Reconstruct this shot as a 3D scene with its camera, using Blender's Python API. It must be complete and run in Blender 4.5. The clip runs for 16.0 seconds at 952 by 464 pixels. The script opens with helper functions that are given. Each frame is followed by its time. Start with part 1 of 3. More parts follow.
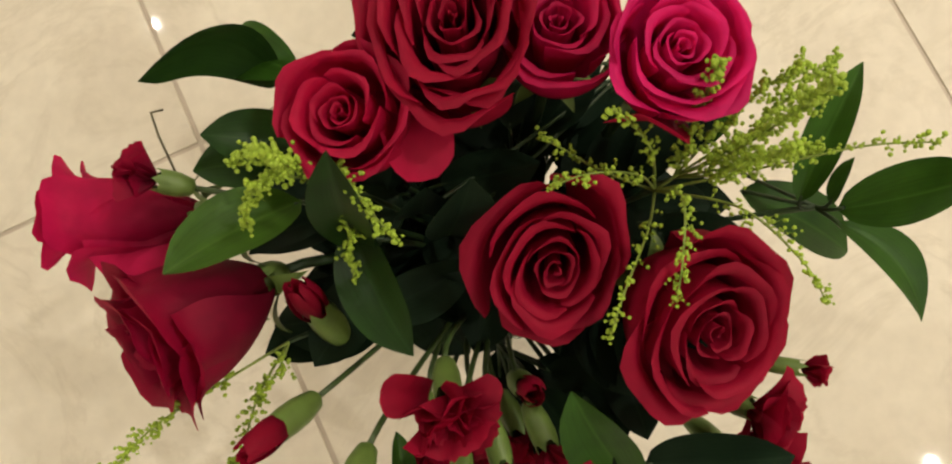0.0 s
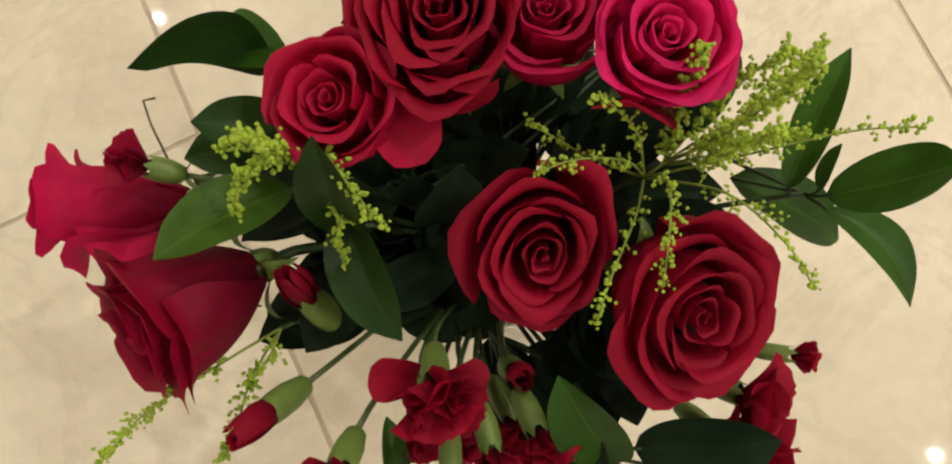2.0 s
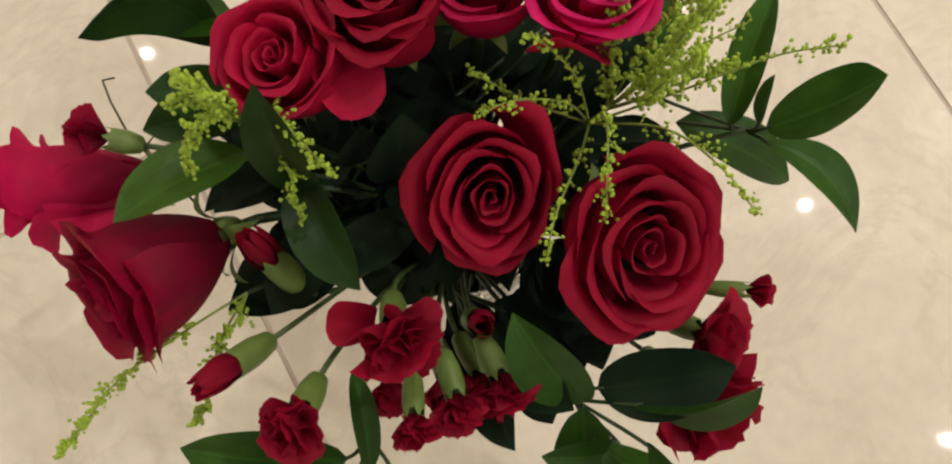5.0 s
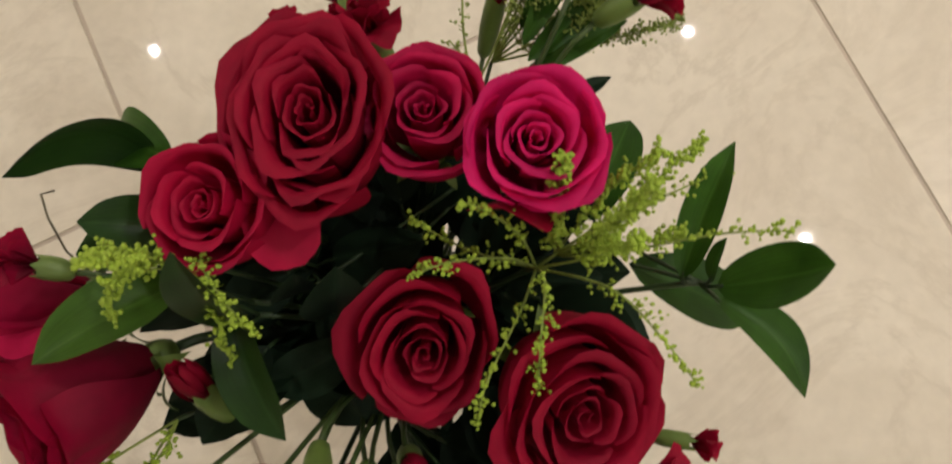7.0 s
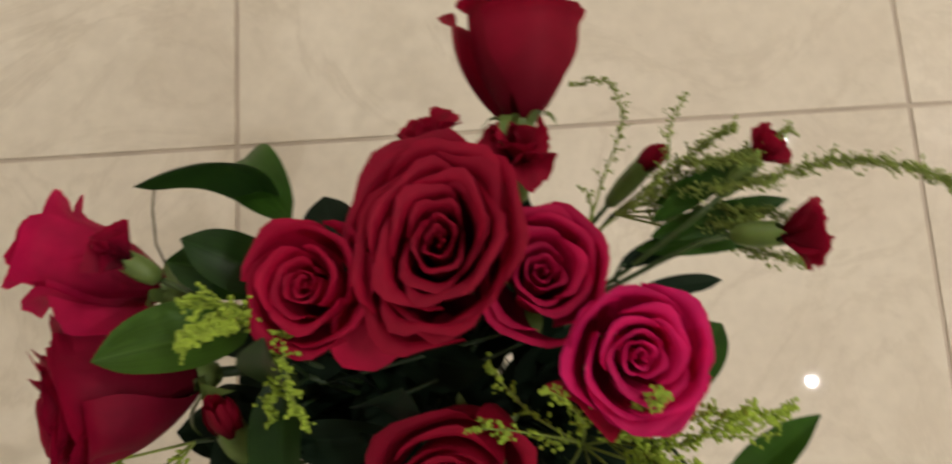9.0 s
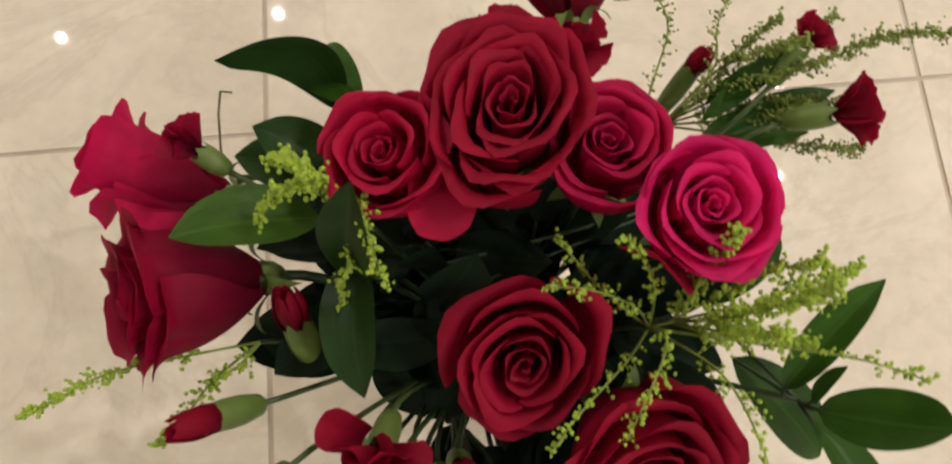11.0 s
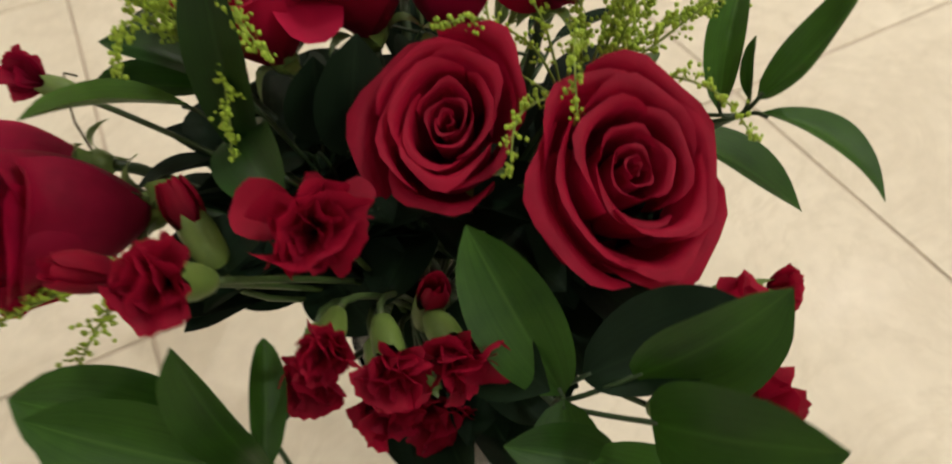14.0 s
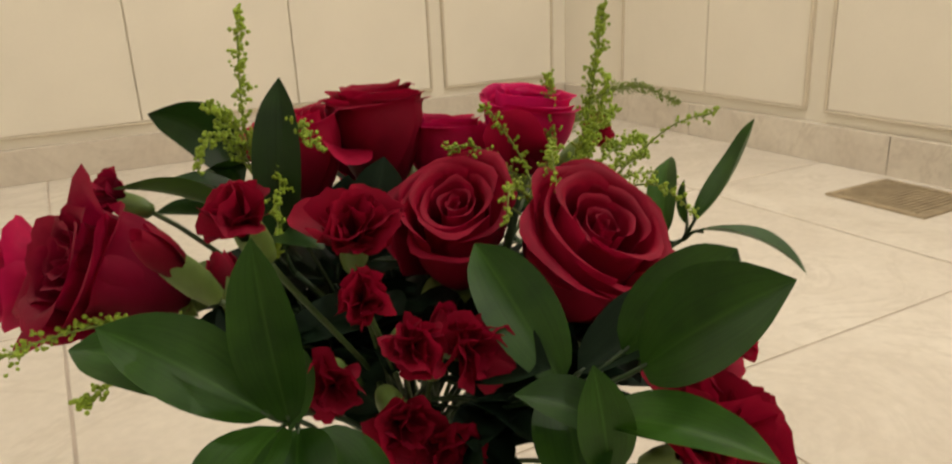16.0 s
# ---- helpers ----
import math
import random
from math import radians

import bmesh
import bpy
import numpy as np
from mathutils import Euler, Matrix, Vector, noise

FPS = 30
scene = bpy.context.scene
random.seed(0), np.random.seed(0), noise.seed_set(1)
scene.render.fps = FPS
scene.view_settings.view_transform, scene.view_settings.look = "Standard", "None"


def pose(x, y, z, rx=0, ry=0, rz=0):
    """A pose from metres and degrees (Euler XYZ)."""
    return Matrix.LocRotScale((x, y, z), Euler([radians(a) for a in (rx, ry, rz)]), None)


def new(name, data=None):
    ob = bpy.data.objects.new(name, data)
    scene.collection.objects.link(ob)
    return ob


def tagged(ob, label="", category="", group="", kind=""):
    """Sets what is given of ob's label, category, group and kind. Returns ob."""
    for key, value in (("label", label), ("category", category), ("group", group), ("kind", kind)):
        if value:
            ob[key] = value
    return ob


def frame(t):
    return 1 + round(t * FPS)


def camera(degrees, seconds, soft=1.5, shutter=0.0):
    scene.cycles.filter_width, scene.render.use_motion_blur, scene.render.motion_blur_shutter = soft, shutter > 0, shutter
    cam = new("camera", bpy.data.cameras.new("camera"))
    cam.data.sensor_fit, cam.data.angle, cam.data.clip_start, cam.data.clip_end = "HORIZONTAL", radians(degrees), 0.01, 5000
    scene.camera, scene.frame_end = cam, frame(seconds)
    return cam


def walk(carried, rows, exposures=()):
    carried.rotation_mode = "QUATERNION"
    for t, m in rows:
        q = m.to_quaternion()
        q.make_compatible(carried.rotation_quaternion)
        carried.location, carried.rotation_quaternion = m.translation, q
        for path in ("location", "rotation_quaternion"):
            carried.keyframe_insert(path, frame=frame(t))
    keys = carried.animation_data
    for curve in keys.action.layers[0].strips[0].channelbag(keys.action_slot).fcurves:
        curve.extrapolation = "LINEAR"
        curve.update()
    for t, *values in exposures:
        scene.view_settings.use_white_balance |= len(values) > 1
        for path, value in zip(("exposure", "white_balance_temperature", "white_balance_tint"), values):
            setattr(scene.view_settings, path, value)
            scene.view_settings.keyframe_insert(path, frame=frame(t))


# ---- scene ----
cam = camera(63.4, 16.0, 2.1, 0.5)
PATH = [
    (0.0, 0.1008, -0.0630, 0.8008, 8.52, 2.20, -25.12),
    (0.5, 0.1050, -0.0604, 0.8018, 8.34, 2.31, -24.97),
    (1.0, 0.1046, -0.0627, 0.8011, 8.12, 2.50, -24.61),
    (1.5, 0.1052, -0.0684, 0.8020, 8.20, 2.60, -24.81),
    (2.0, 0.1066, -0.0707, 0.8022, 8.12, 2.61, -25.10),
    (2.5, 0.1058, -0.0733, 0.8002, 8.00, 2.54, -25.56),
    (3.0, 0.1014, -0.0863, 0.7940, 8.40, 2.53, -26.11),
    (5.5, 0.1228, -0.1184, 0.8083, 9.57, 3.40, -28.69),
    (6.0, 0.1385, -0.1026, 0.8073, 9.50, 3.38, -28.53),
    (6.5, 0.1570, -0.0862, 0.8067, 9.25, 3.59, -27.54),
    (7.0, 0.1788, -0.0624, 0.8053, 9.51, 3.24, -25.46),
    (7.5, 0.1903, -0.0352, 0.8090, 9.32, 2.75, -21.97),
    (8.0, 0.1965, -0.0039, 0.8143, 9.32, 2.07, -14.85),
    (8.5, 0.1840, 0.0143, 0.8174, 8.94, 1.66, -9.55),
    (9.0, 0.1627, 0.0230, 0.8195, 9.72, 1.21, -3.29),
    (9.2, 0.1393, 0.0353, 0.8133, 7.94, 0.38, -1.03),
    (11.5, 0.1164, -0.1048, 0.8073, 15.26, 1.76, -8.77),
    (12.0, 0.1094, -0.1344, 0.8008, 15.05, 2.87, -16.14),
    (12.5, 0.0987, -0.1640, 0.8011, 17.28, 3.76, -21.50),
    (13.0, 0.0990, -0.1938, 0.7960, 21.09, 3.64, -22.58),
    (13.5, 0.0845, -0.2411, 0.7635, 28.16, 4.24, -23.85),
    (14.0, 0.0523, -0.2815, 0.6568, 39.82, 4.39, -26.27),
    (14.5, 0.0258, -0.3307, 0.5694, 58.83, 3.86, -28.58),
    (15.0, -0.0091, -0.3676, 0.5709, 65.49, 3.63, -29.83),
    (15.5, -0.0364, -0.4013, 0.5582, 68.13, 2.90, -27.79),
    (16.0, -0.0492, -0.4108, 0.5494, 71.69, 2.40, -29.11),
]
EXPOSURES = [(0, 0.5, 6650, 7), (3, 0.48, 6600, 7), (5.5, 0.35, 6220, 12), (9, 0.03, 6280, 12), (11.5, 0.42, 6200, 13), (13.3, 0.18, 6250, 11), (14.0, 0.42, 6250, 8), (14.6, 0.64, 6350, 6), (15.0, 0.44, 6450, 8), (15.3, 0.30, 6560, 9), (16, 0.28, 6530, 11)]
walk(cam, [(t, pose(*p)) for t, *p in PATH], EXPOSURES)

# ---- light: a warm room lit by ceiling downlights, some added for even light ----
CEIL = 2.4
world = bpy.data.worlds.new("room_world")
scene.world = world
world.use_nodes = True
world.node_tree.nodes["Background"].inputs[0].default_value = (0.9, 0.75, 0.5, 1)
world.node_tree.nodes["Background"].inputs[1].default_value = 0.02
LAMP_WATTS = 8.5
# first five placed from floor glints; last three added unseen to even the light
LAMP_SPOTS = [(1.45, -0.12), (1.42, -1.17), (1.45, 0.89), (-0.70, 1.88), (-1.71, 1.85), (-2.6, -1.17), (-0.70, -2.6), (1.42, -2.6)]

# ---- materials ----
def material(name):
    m = bpy.data.materials.new(name)
    m.use_nodes = True
    nt = m.node_tree
    return m, nt, nt.nodes["Principled BSDF"]


def link(nt, a, b):
    nt.links.new(a, b)


def tex_noise(nt, scale, detail=4.0, rough=0.55, vec=None):
    n = nt.nodes.new("ShaderNodeTexNoise")
    n.inputs["Scale"].default_value = scale
    n.inputs["Detail"].default_value = detail
    n.inputs["Roughness"].default_value = rough
    if vec is None:
        c = nt.nodes.new("ShaderNodeTexCoord")
        vec = c.outputs["Object"]
    link(nt, vec, n.inputs["Vector"])
    return n


def ramp(nt, fac, stops):
    r = nt.nodes.new("ShaderNodeValToRGB")
    el = r.color_ramp.elements
    while len(el) < len(stops):
        el.new(0.5)
    for e, (p, c) in zip(el, stops):
        e.position = p
        e.color = (*c, 1)
    link(nt, fac, r.inputs["Fac"])
    return r


def mix(nt, fac, a, b, kind="MIX"):
    n = nt.nodes.new("ShaderNodeMix")
    n.data_type = "RGBA"
    n.blend_type = kind
    if isinstance(fac, float):
        n.inputs[0].default_value = fac
    else:
        link(nt, fac, n.inputs[0])
    for v, s in ((a, n.inputs[6]), (b, n.inputs[7])):
        if isinstance(v, tuple):
            s.default_value = (*v, 1)
        else:
            link(nt, v, s)
    return n.outputs[2]


def bump(nt, bsdf, height, strength, distance):
    b = nt.nodes.new("ShaderNodeBump")
    b.inputs["Strength"].default_value = strength
    b.inputs["Distance"].default_value = distance
    link(nt, height, b.inputs["Height"])
    link(nt, b.outputs[0], bsdf.inputs["Normal"])


def random_value(nt):
    return nt.nodes.new("ShaderNodeObjectInfo").outputs["Random"]


def mat_marble(name, light, vein, cloud, rough):
    m, nt, b = material(name)
    geo = nt.nodes.new("ShaderNodeNewGeometry").outputs["Position"]
    add = nt.nodes.new("ShaderNodeVectorMath")
    add.operation = "ADD"
    sc = nt.nodes.new("ShaderNodeVectorMath")
    sc.operation = "SCALE"
    comb = nt.nodes.new("ShaderNodeCombineXYZ")
    for i in range(3):
        link(nt, random_value(nt), comb.inputs[i])
    link(nt, comb.outputs[0], sc.inputs[0])
    sc.inputs["Scale"].default_value = 7.0
    link(nt, geo, add.inputs[0])
    link(nt, sc.outputs[0], add.inputs[1])
    big = tex_noise(nt, 2.6, 5, 0.6, add.outputs[0])
    warp = tex_noise(nt, 3.2, 6, 0.65, add.outputs[0])
    warp.inputs["Distortion"].default_value = 1.6
    fine = tex_noise(nt, 60, 3, 0.5, add.outputs[0])
    c1 = ramp(nt, big.outputs["Fac"], [(0.36, cloud), (0.62, light)])
    v = ramp(nt, warp.outputs["Fac"], [(0.46, (0, 0, 0)), (0.5, (1, 1, 1)), (0.54, (0, 0, 0))])
    vv = nt.nodes.new("ShaderNodeMath")
    vv.operation = "MULTIPLY"
    link(nt, v.outputs[0], vv.inputs[0])
    link(nt, big.outputs["Fac"], vv.inputs[1])
    v2 = nt.nodes.new("ShaderNodeMath")
    v2.operation = "MULTIPLY"
    link(nt, vv.outputs[0], v2.inputs[0])
    v2.inputs[1].default_value = 0.5
    col = mix(nt, v2.outputs[0], c1.outputs[0], vein)
    g = ramp(nt, fine.outputs["Fac"], [(0.3, (0.93, 0.93, 0.93)), (0.7, (1, 1, 1))])
    col = mix(nt, 1.0, col, g.outputs[0], "MULTIPLY")
    link(nt, col, b.inputs["Base Color"])
    r = ramp(nt, big.outputs["Fac"], [(0.3, (rough * 1.25,) * 3), (0.7, (rough * 0.8,) * 3)])
    link(nt, r.outputs[0], b.inputs["Roughness"])
    b.inputs["IOR"].default_value = 1.5
    bump(nt, b, big.outputs["Fac"], 0.03, 0.002)
    return m


def mat_plain(name, col, rough, var=0.12, scale=8.0, metal=0.0, bumpy=0.0005, grain=60.0):
    m, nt, b = material(name)
    n1 = tex_noise(nt, scale, 4)
    n2 = tex_noise(nt, grain, 3)
    c1 = ramp(nt, n1.outputs["Fac"], [(0.3, tuple(c * (1 - var) for c in col)), (0.7, tuple(min(1, c * (1 + var)) for c in col))])
    g = ramp(nt, n2.outputs["Fac"], [(0.3, (1 - var / 2,) * 3), (0.7, (1, 1, 1))])
    link(nt, mix(nt, 1.0, c1.outputs[0], g.outputs[0], "MULTIPLY"), b.inputs["Base Color"])
    b.inputs["Roughness"].default_value = rough
    b.inputs["Metallic"].default_value = metal
    if bumpy:
        bump(nt, b, n2.outputs["Fac"], 0.4, bumpy)
    return m


def see_through(m, nt, b, col, share):
    """Thin sheet: part of the light passes through it."""
    t = nt.nodes.new("ShaderNodeBsdfTranslucent")
    x = nt.nodes.new("ShaderNodeMixShader")
    x.inputs[0].default_value = share
    link(nt, col, t.inputs["Color"])
    link(nt, b.outputs[0], x.inputs[1])
    link(nt, t.outputs[0], x.inputs[2])
    link(nt, x.outputs[0], nt.nodes["Material Output"].inputs["Surface"])


def mat_petal(name, inner, outer, edge):
    """Velvety petal: colour runs from base to rim along the petal (UV v), fine veins along it."""
    m, nt, b = material(name)
    uv = nt.nodes.new("ShaderNodeTexCoord").outputs["UV"]
    sep = nt.nodes.new("ShaderNodeSeparateXYZ")
    link(nt, uv, sep.inputs[0])
    # inner is a darker base that paints in the shade deep between petals
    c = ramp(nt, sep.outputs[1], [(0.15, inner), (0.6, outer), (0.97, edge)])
    n1 = tex_noise(nt, 45, 4)
    g = ramp(nt, n1.outputs["Fac"], [(0.3, (0.72, 0.72, 0.72)), (0.7, (1.0, 1.0, 1.0))])
    col = mix(nt, 1.0, c.outputs[0], g.outputs[0], "MULTIPLY")
    rnd = ramp(nt, random_value(nt), [(0.0, (0.78, 0.78, 0.8)), (1.0, (1.0, 1.0, 1.0))])
    col = mix(nt, 1.0, col, rnd.outputs[0], "MULTIPLY")
    link(nt, col, b.inputs["Base Color"])
    mp = nt.nodes.new("ShaderNodeMapping")
    mp.inputs["Scale"].default_value = (60, 3, 1)
    link(nt, uv, mp.inputs["Vector"])
    veins = tex_noise(nt, 1.0, 3, 0.5, mp.outputs[0])
    bump(nt, b, veins.outputs["Fac"], 0.22, 0.0006)
    b.inputs["Roughness"].default_value = 0.62
    b.inputs["Specular IOR Level"].default_value = 0.2
    b.inputs["Sheen Weight"].default_value = 0.12
    b.inputs["Sheen Roughness"].default_value = 0.5
    b.inputs["Sheen Tint"].default_value = (*edge, 1)
    see_through(m, nt, b, col, 0.40)
    return m


def mat_leaf(name, dark, light, mid, rough=0.44, gloss=0.22):
    """Glossy leaf: midrib and fine long veins in UV space."""
    m, nt, b = material(name)
    uv = nt.nodes.new("ShaderNodeTexCoord").outputs["UV"]
    sep = nt.nodes.new("ShaderNodeSeparateXYZ")
    link(nt, uv, sep.inputs[0])
    n1 = tex_noise(nt, 28, 5)
    base = ramp(nt, n1.outputs["Fac"], [(0.3, dark), (0.7, light)])
    mp = nt.nodes.new("ShaderNodeMapping")
    mp.inputs["Scale"].default_value = (26, 1.6, 1)
    link(nt, uv, mp.inputs["Vector"])
    veins = tex_noise(nt, 1.0, 3, 0.6, mp.outputs[0])
    vr = ramp(nt, veins.outputs["Fac"], [(0.35, (0.78, 0.78, 0.78)), (0.65, (1, 1, 1))])
    col = mix(nt, 1.0, base.outputs[0], vr.outputs[0], "MULTIPLY")
    rib = ramp(nt, sep.outputs[0], [(0.47, (0, 0, 0)), (0.5, (0.55, 0.55, 0.55)), (0.53, (0, 0, 0))])
    col = mix(nt, rib.outputs[0], col, mid)
    rnd = ramp(nt, random_value(nt), [(0.0, (0.55, 0.60, 0.58)), (1.0, (1.0, 1.0, 1.0))])
    col = mix(nt, 1.0, col, rnd.outputs[0], "MULTIPLY")
    link(nt, col, b.inputs["Base Color"])
    b.inputs["Roughness"].default_value = rough
    b.inputs["Specular IOR Level"].default_value = gloss
    bump(nt, b, veins.outputs["Fac"], 0.25, 0.0006)
    see_through(m, nt, b, col, 0.18)
    return m


M_FLOOR = mat_marble("polished_marble", (0.74, 0.685, 0.58), (0.50, 0.44, 0.35), (0.66, 0.60, 0.50), 0.02)
M_SKIRT = mat_marble("marble_skirting", (0.78, 0.72, 0.61), (0.50, 0.43, 0.34), (0.66, 0.59, 0.49), 0.2)
M_GROUT = mat_plain("grout", (0.50, 0.43, 0.35), 0.8)
M_WALL = mat_plain("cream_painted_panelling", (0.86, 0.81, 0.69), 0.45, 0.03, 3.0, 0.0, 0.0002, 120)
M_BEAD = mat_plain("cream_moulding", (0.66, 0.59, 0.46), 0.5, 0.05, 10.0)
M_CEIL = mat_plain("white_ceiling_paint", (0.8, 0.78, 0.72), 0.8, 0.03)
M_VENT = mat_plain("brushed_brass_grille", (0.42, 0.34, 0.22), 0.5, 0.2, 20, 0.5)
M_VENTIN = mat_plain("duct_shadow_metal", (0.12, 0.1, 0.07), 0.7)
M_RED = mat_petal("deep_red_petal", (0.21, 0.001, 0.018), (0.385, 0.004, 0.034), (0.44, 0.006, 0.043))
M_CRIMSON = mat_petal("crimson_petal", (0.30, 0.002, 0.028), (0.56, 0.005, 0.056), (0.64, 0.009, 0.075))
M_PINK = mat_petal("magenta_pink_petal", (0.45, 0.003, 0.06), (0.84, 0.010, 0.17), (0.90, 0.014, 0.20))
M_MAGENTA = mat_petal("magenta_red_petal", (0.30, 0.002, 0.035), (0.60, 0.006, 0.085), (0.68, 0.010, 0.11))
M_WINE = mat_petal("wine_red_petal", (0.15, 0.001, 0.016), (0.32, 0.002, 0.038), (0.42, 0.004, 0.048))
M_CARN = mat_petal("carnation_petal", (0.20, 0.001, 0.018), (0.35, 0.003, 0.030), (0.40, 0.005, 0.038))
M_LEAF = mat_leaf("ruscus_leaf", (0.022, 0.074, 0.008), (0.050, 0.140, 0.014), (0.075, 0.17, 0.026))
# darker copy of the leaf colours: shade under the blooms is painted in
M_SHADELEAF = mat_leaf("shaded_leaf", (0.008, 0.020, 0.010), (0.015, 0.036, 0.017), (0.02, 0.045, 0.02), 0.6, 0.14)
M_LIGHTLEAF = mat_leaf("light_green_leaf", (0.050, 0.125, 0.010), (0.085, 0.200, 0.018), (0.11, 0.22, 0.03))
M_DEEPLEAF = mat_leaf("deep_green_leaf", (0.014, 0.044, 0.009), (0.030, 0.084, 0.014), (0.034, 0.085, 0.02), 0.38)
M_STEM = mat_plain("green_stem", (0.022, 0.050, 0.013), 0.5, 0.25, 40)
M_SPRAYSTEM = mat_plain("spray_stem", (0.048, 0.085, 0.02), 0.5, 0.25, 40)
M_CALYX = mat_plain("pale_green_calyx", (0.12, 0.19, 0.038), 0.5, 0.2, 50)
M_SOLID = mat_plain("yellow_green_bud", (0.31, 0.45, 0.035), 0.6, 0.25, 90)
M_SOLIDG = mat_plain("green_bud", (0.22, 0.30, 0.05), 0.6, 0.25, 90)
M_TWIG = mat_plain("brown_twig", (0.10, 0.09, 0.05), 0.7, 0.2, 60)

# ---- helpers for meshes ----
def mesh_from(name, bm, mat, smooth=False):
    me = bpy.data.meshes.new(name)
    bm.to_mesh(me)
    bm.free()
    me.materials.append(mat)
    if smooth:
        for p in me.polygons:
            p.use_smooth = True
    return me


def part(name, bm, mat, parent, label="", smooth=False):
    ob = new(name, bm if isinstance(bm, bpy.types.Mesh) else mesh_from(name, bm, mat, smooth))
    ob.parent = parent
    if label:
        tagged(ob, label)
    return ob


def thing(name, label, category, group="", kind="", at=(0, 0, 0)):
    ob = new(name)
    ob.location = at
    ob.empty_display_size = 0.02
    return tagged(ob, label, category, group, kind)


def box_bm(x0, x1, y0, y1, z0, z1, bevel=0.0):
    bm = bmesh.new()
    bmesh.ops.create_cube(bm, size=1, matrix=Matrix.Translation(((x0 + x1) / 2, (y0 + y1) / 2, (z0 + z1) / 2)) @ Matrix.Diagonal((x1 - x0, y1 - y0, z1 - z0, 1)))
    if bevel:
        bmesh.ops.bevel(bm, geom=bm.edges[:], offset=bevel, segments=2, affect="EDGES", profile=0.6)
    return bm


# ---- the room ----
WX, WY = 1.88, 2.31          # wall planes
X0, Y0 = -3.4, -3.6          # far ends behind the camera
SEAM_H, SEAM_V1, SEAM_V2 = 0.276, -0.105, 0.636
TILE = SEAM_V2 - SEAM_V1

floor = tagged(part("floor", box_bm(X0 - 0.2, WX + 0.2, Y0 - 0.2, WY + 0.2, -0.12, -0.0022), M_GROUT, None), "pale cream polished marble tile floor with thin joints", "floor", "", "structure")


def wall(name, bm, label):
    return tagged(part(name, bm, M_WALL, None), label, "wall", "", "structure")


wall_east = wall("wall_east", box_bm(WX, WX + 0.2, Y0 - 0.2, WY + 0.2, -0.004, CEIL), "cream painted wall with moulded rectangular panels")
wall_north = wall("wall_north", box_bm(X0 - 0.2, WX, WY, WY + 0.2, -0.004, CEIL), "cream painted wall with moulded rectangular panels")
wall_west = wall("wall_west", box_bm(X0 - 0.2, X0, Y0 - 0.2, WY, -0.004, CEIL), "plain cream painted wall")
wall_south = wall("wall_south", box_bm(X0, WX, Y0 - 0.2, Y0, -0.004, CEIL), "plain cream painted wall")
ceiling = tagged(part("ceiling", box_bm(X0 - 0.2, WX + 0.2, Y0 - 0.2, WY + 0.2, CEIL, CEIL + 0.1), M_CEIL, None), "plain white painted ceiling", "ceiling", "", "structure")


def downlight(x, y):
    d = thing("downlight", "small round recessed ceiling downlight, switched on", "ceiling light", "ceiling downlights", "", (x, y, CEIL))
    bm = bmesh.new()
    prof = [(0.058, 0.0), (0.058, -0.006), (0.050, -0.009), (0.034, -0.004), (0.017, -0.002)]
    n = 28
    rings = [[bm.verts.new((r * math.cos(2 * math.pi * i / n), r * math.sin(2 * math.pi * i / n), z)) for i in range(n)] for r, z in prof]
    for a, b in zip(rings, rings[1:]):
        for i in range(n):
            bm.faces.new((a[i], a[(i + 1) % n], b[(i + 1) % n], b[i]))
    part("trim_ring", bm, M_CEIL, d, "white trim ring", True)
    bm = bmesh.new()
    bmesh.ops.create_circle(bm, cap_ends=True, segments=24, radius=0.017, matrix=Matrix.Translation((0, 0, -0.003)))
    part("lens", bm, M_GLOW, d, "glowing warm lens", False)
    la = bpy.data.lights.new("downlight_lamp", "AREA")
    la.shape, la.size, la.energy, la.color, la.spread = "DISK", 0.022, LAMP_WATTS, (1.0, 0.925, 0.845), radians(160)
    lo = new("downlight_lamp", la)
    lo.parent = d
    lo.location = (0, 0, -0.012)


M_GLOW, _nt, _b = material("warm_lamp_glow")
_b.inputs["Emission Color"].default_value = (1.0, 0.82, 0.55, 1)
_b.inputs["Emission Strength"].default_value = 12
for _x, _y in LAMP_SPOTS:
    downlight(_x, _y)


def skirting(name, x0, x1, y0, y1, label):
    t = tagged(new(name), label, "skirting", "", "structure")
    H = 0.108
    along_x = abs(x1 - x0) > abs(y1 - y0)
    a0, a1 = (x0, x1) if along_x else (y0, y1)
    n = round((a1 - a0) / TILE)
    cut = [a0 + (a1 - a0) * i / n for i in range(n + 1)]
    for c0, c1 in zip(cut, cut[1:]):
        bm = box_bm(c0 + 0.001, c1 - 0.001, y0, y1, 0, H, 0.002) if along_x else box_bm(x0, x1, c0 + 0.001, c1 - 0.001, 0, H, 0.002)
        part("skirting_block", bm, M_SKIRT, t)


skirting("baseboard_east", WX - 0.018, WX, Y0, WY - 0.02, "veined beige marble skirting along the wall")
skirting("baseboard_north", X0, WX, WY - 0.018, WY, "veined beige marble skirting along the wall")

# ---- moulded panels on the two walls ----
def panel(parent, along, a0, a1, z0=0.15, z1=2.2):
    """A flat door-like panel a few millimetres proud of the wall, with softened edges."""
    d = 0.010
    bm = box_bm(a0, a1, WY - d, WY + 0.002, z0, z1, 0.003) if along == "x" else box_bm(WX - d, WX + 0.002, a0, a1, z0, z1, 0.003)
    part("panel", bm, M_WALL, parent)


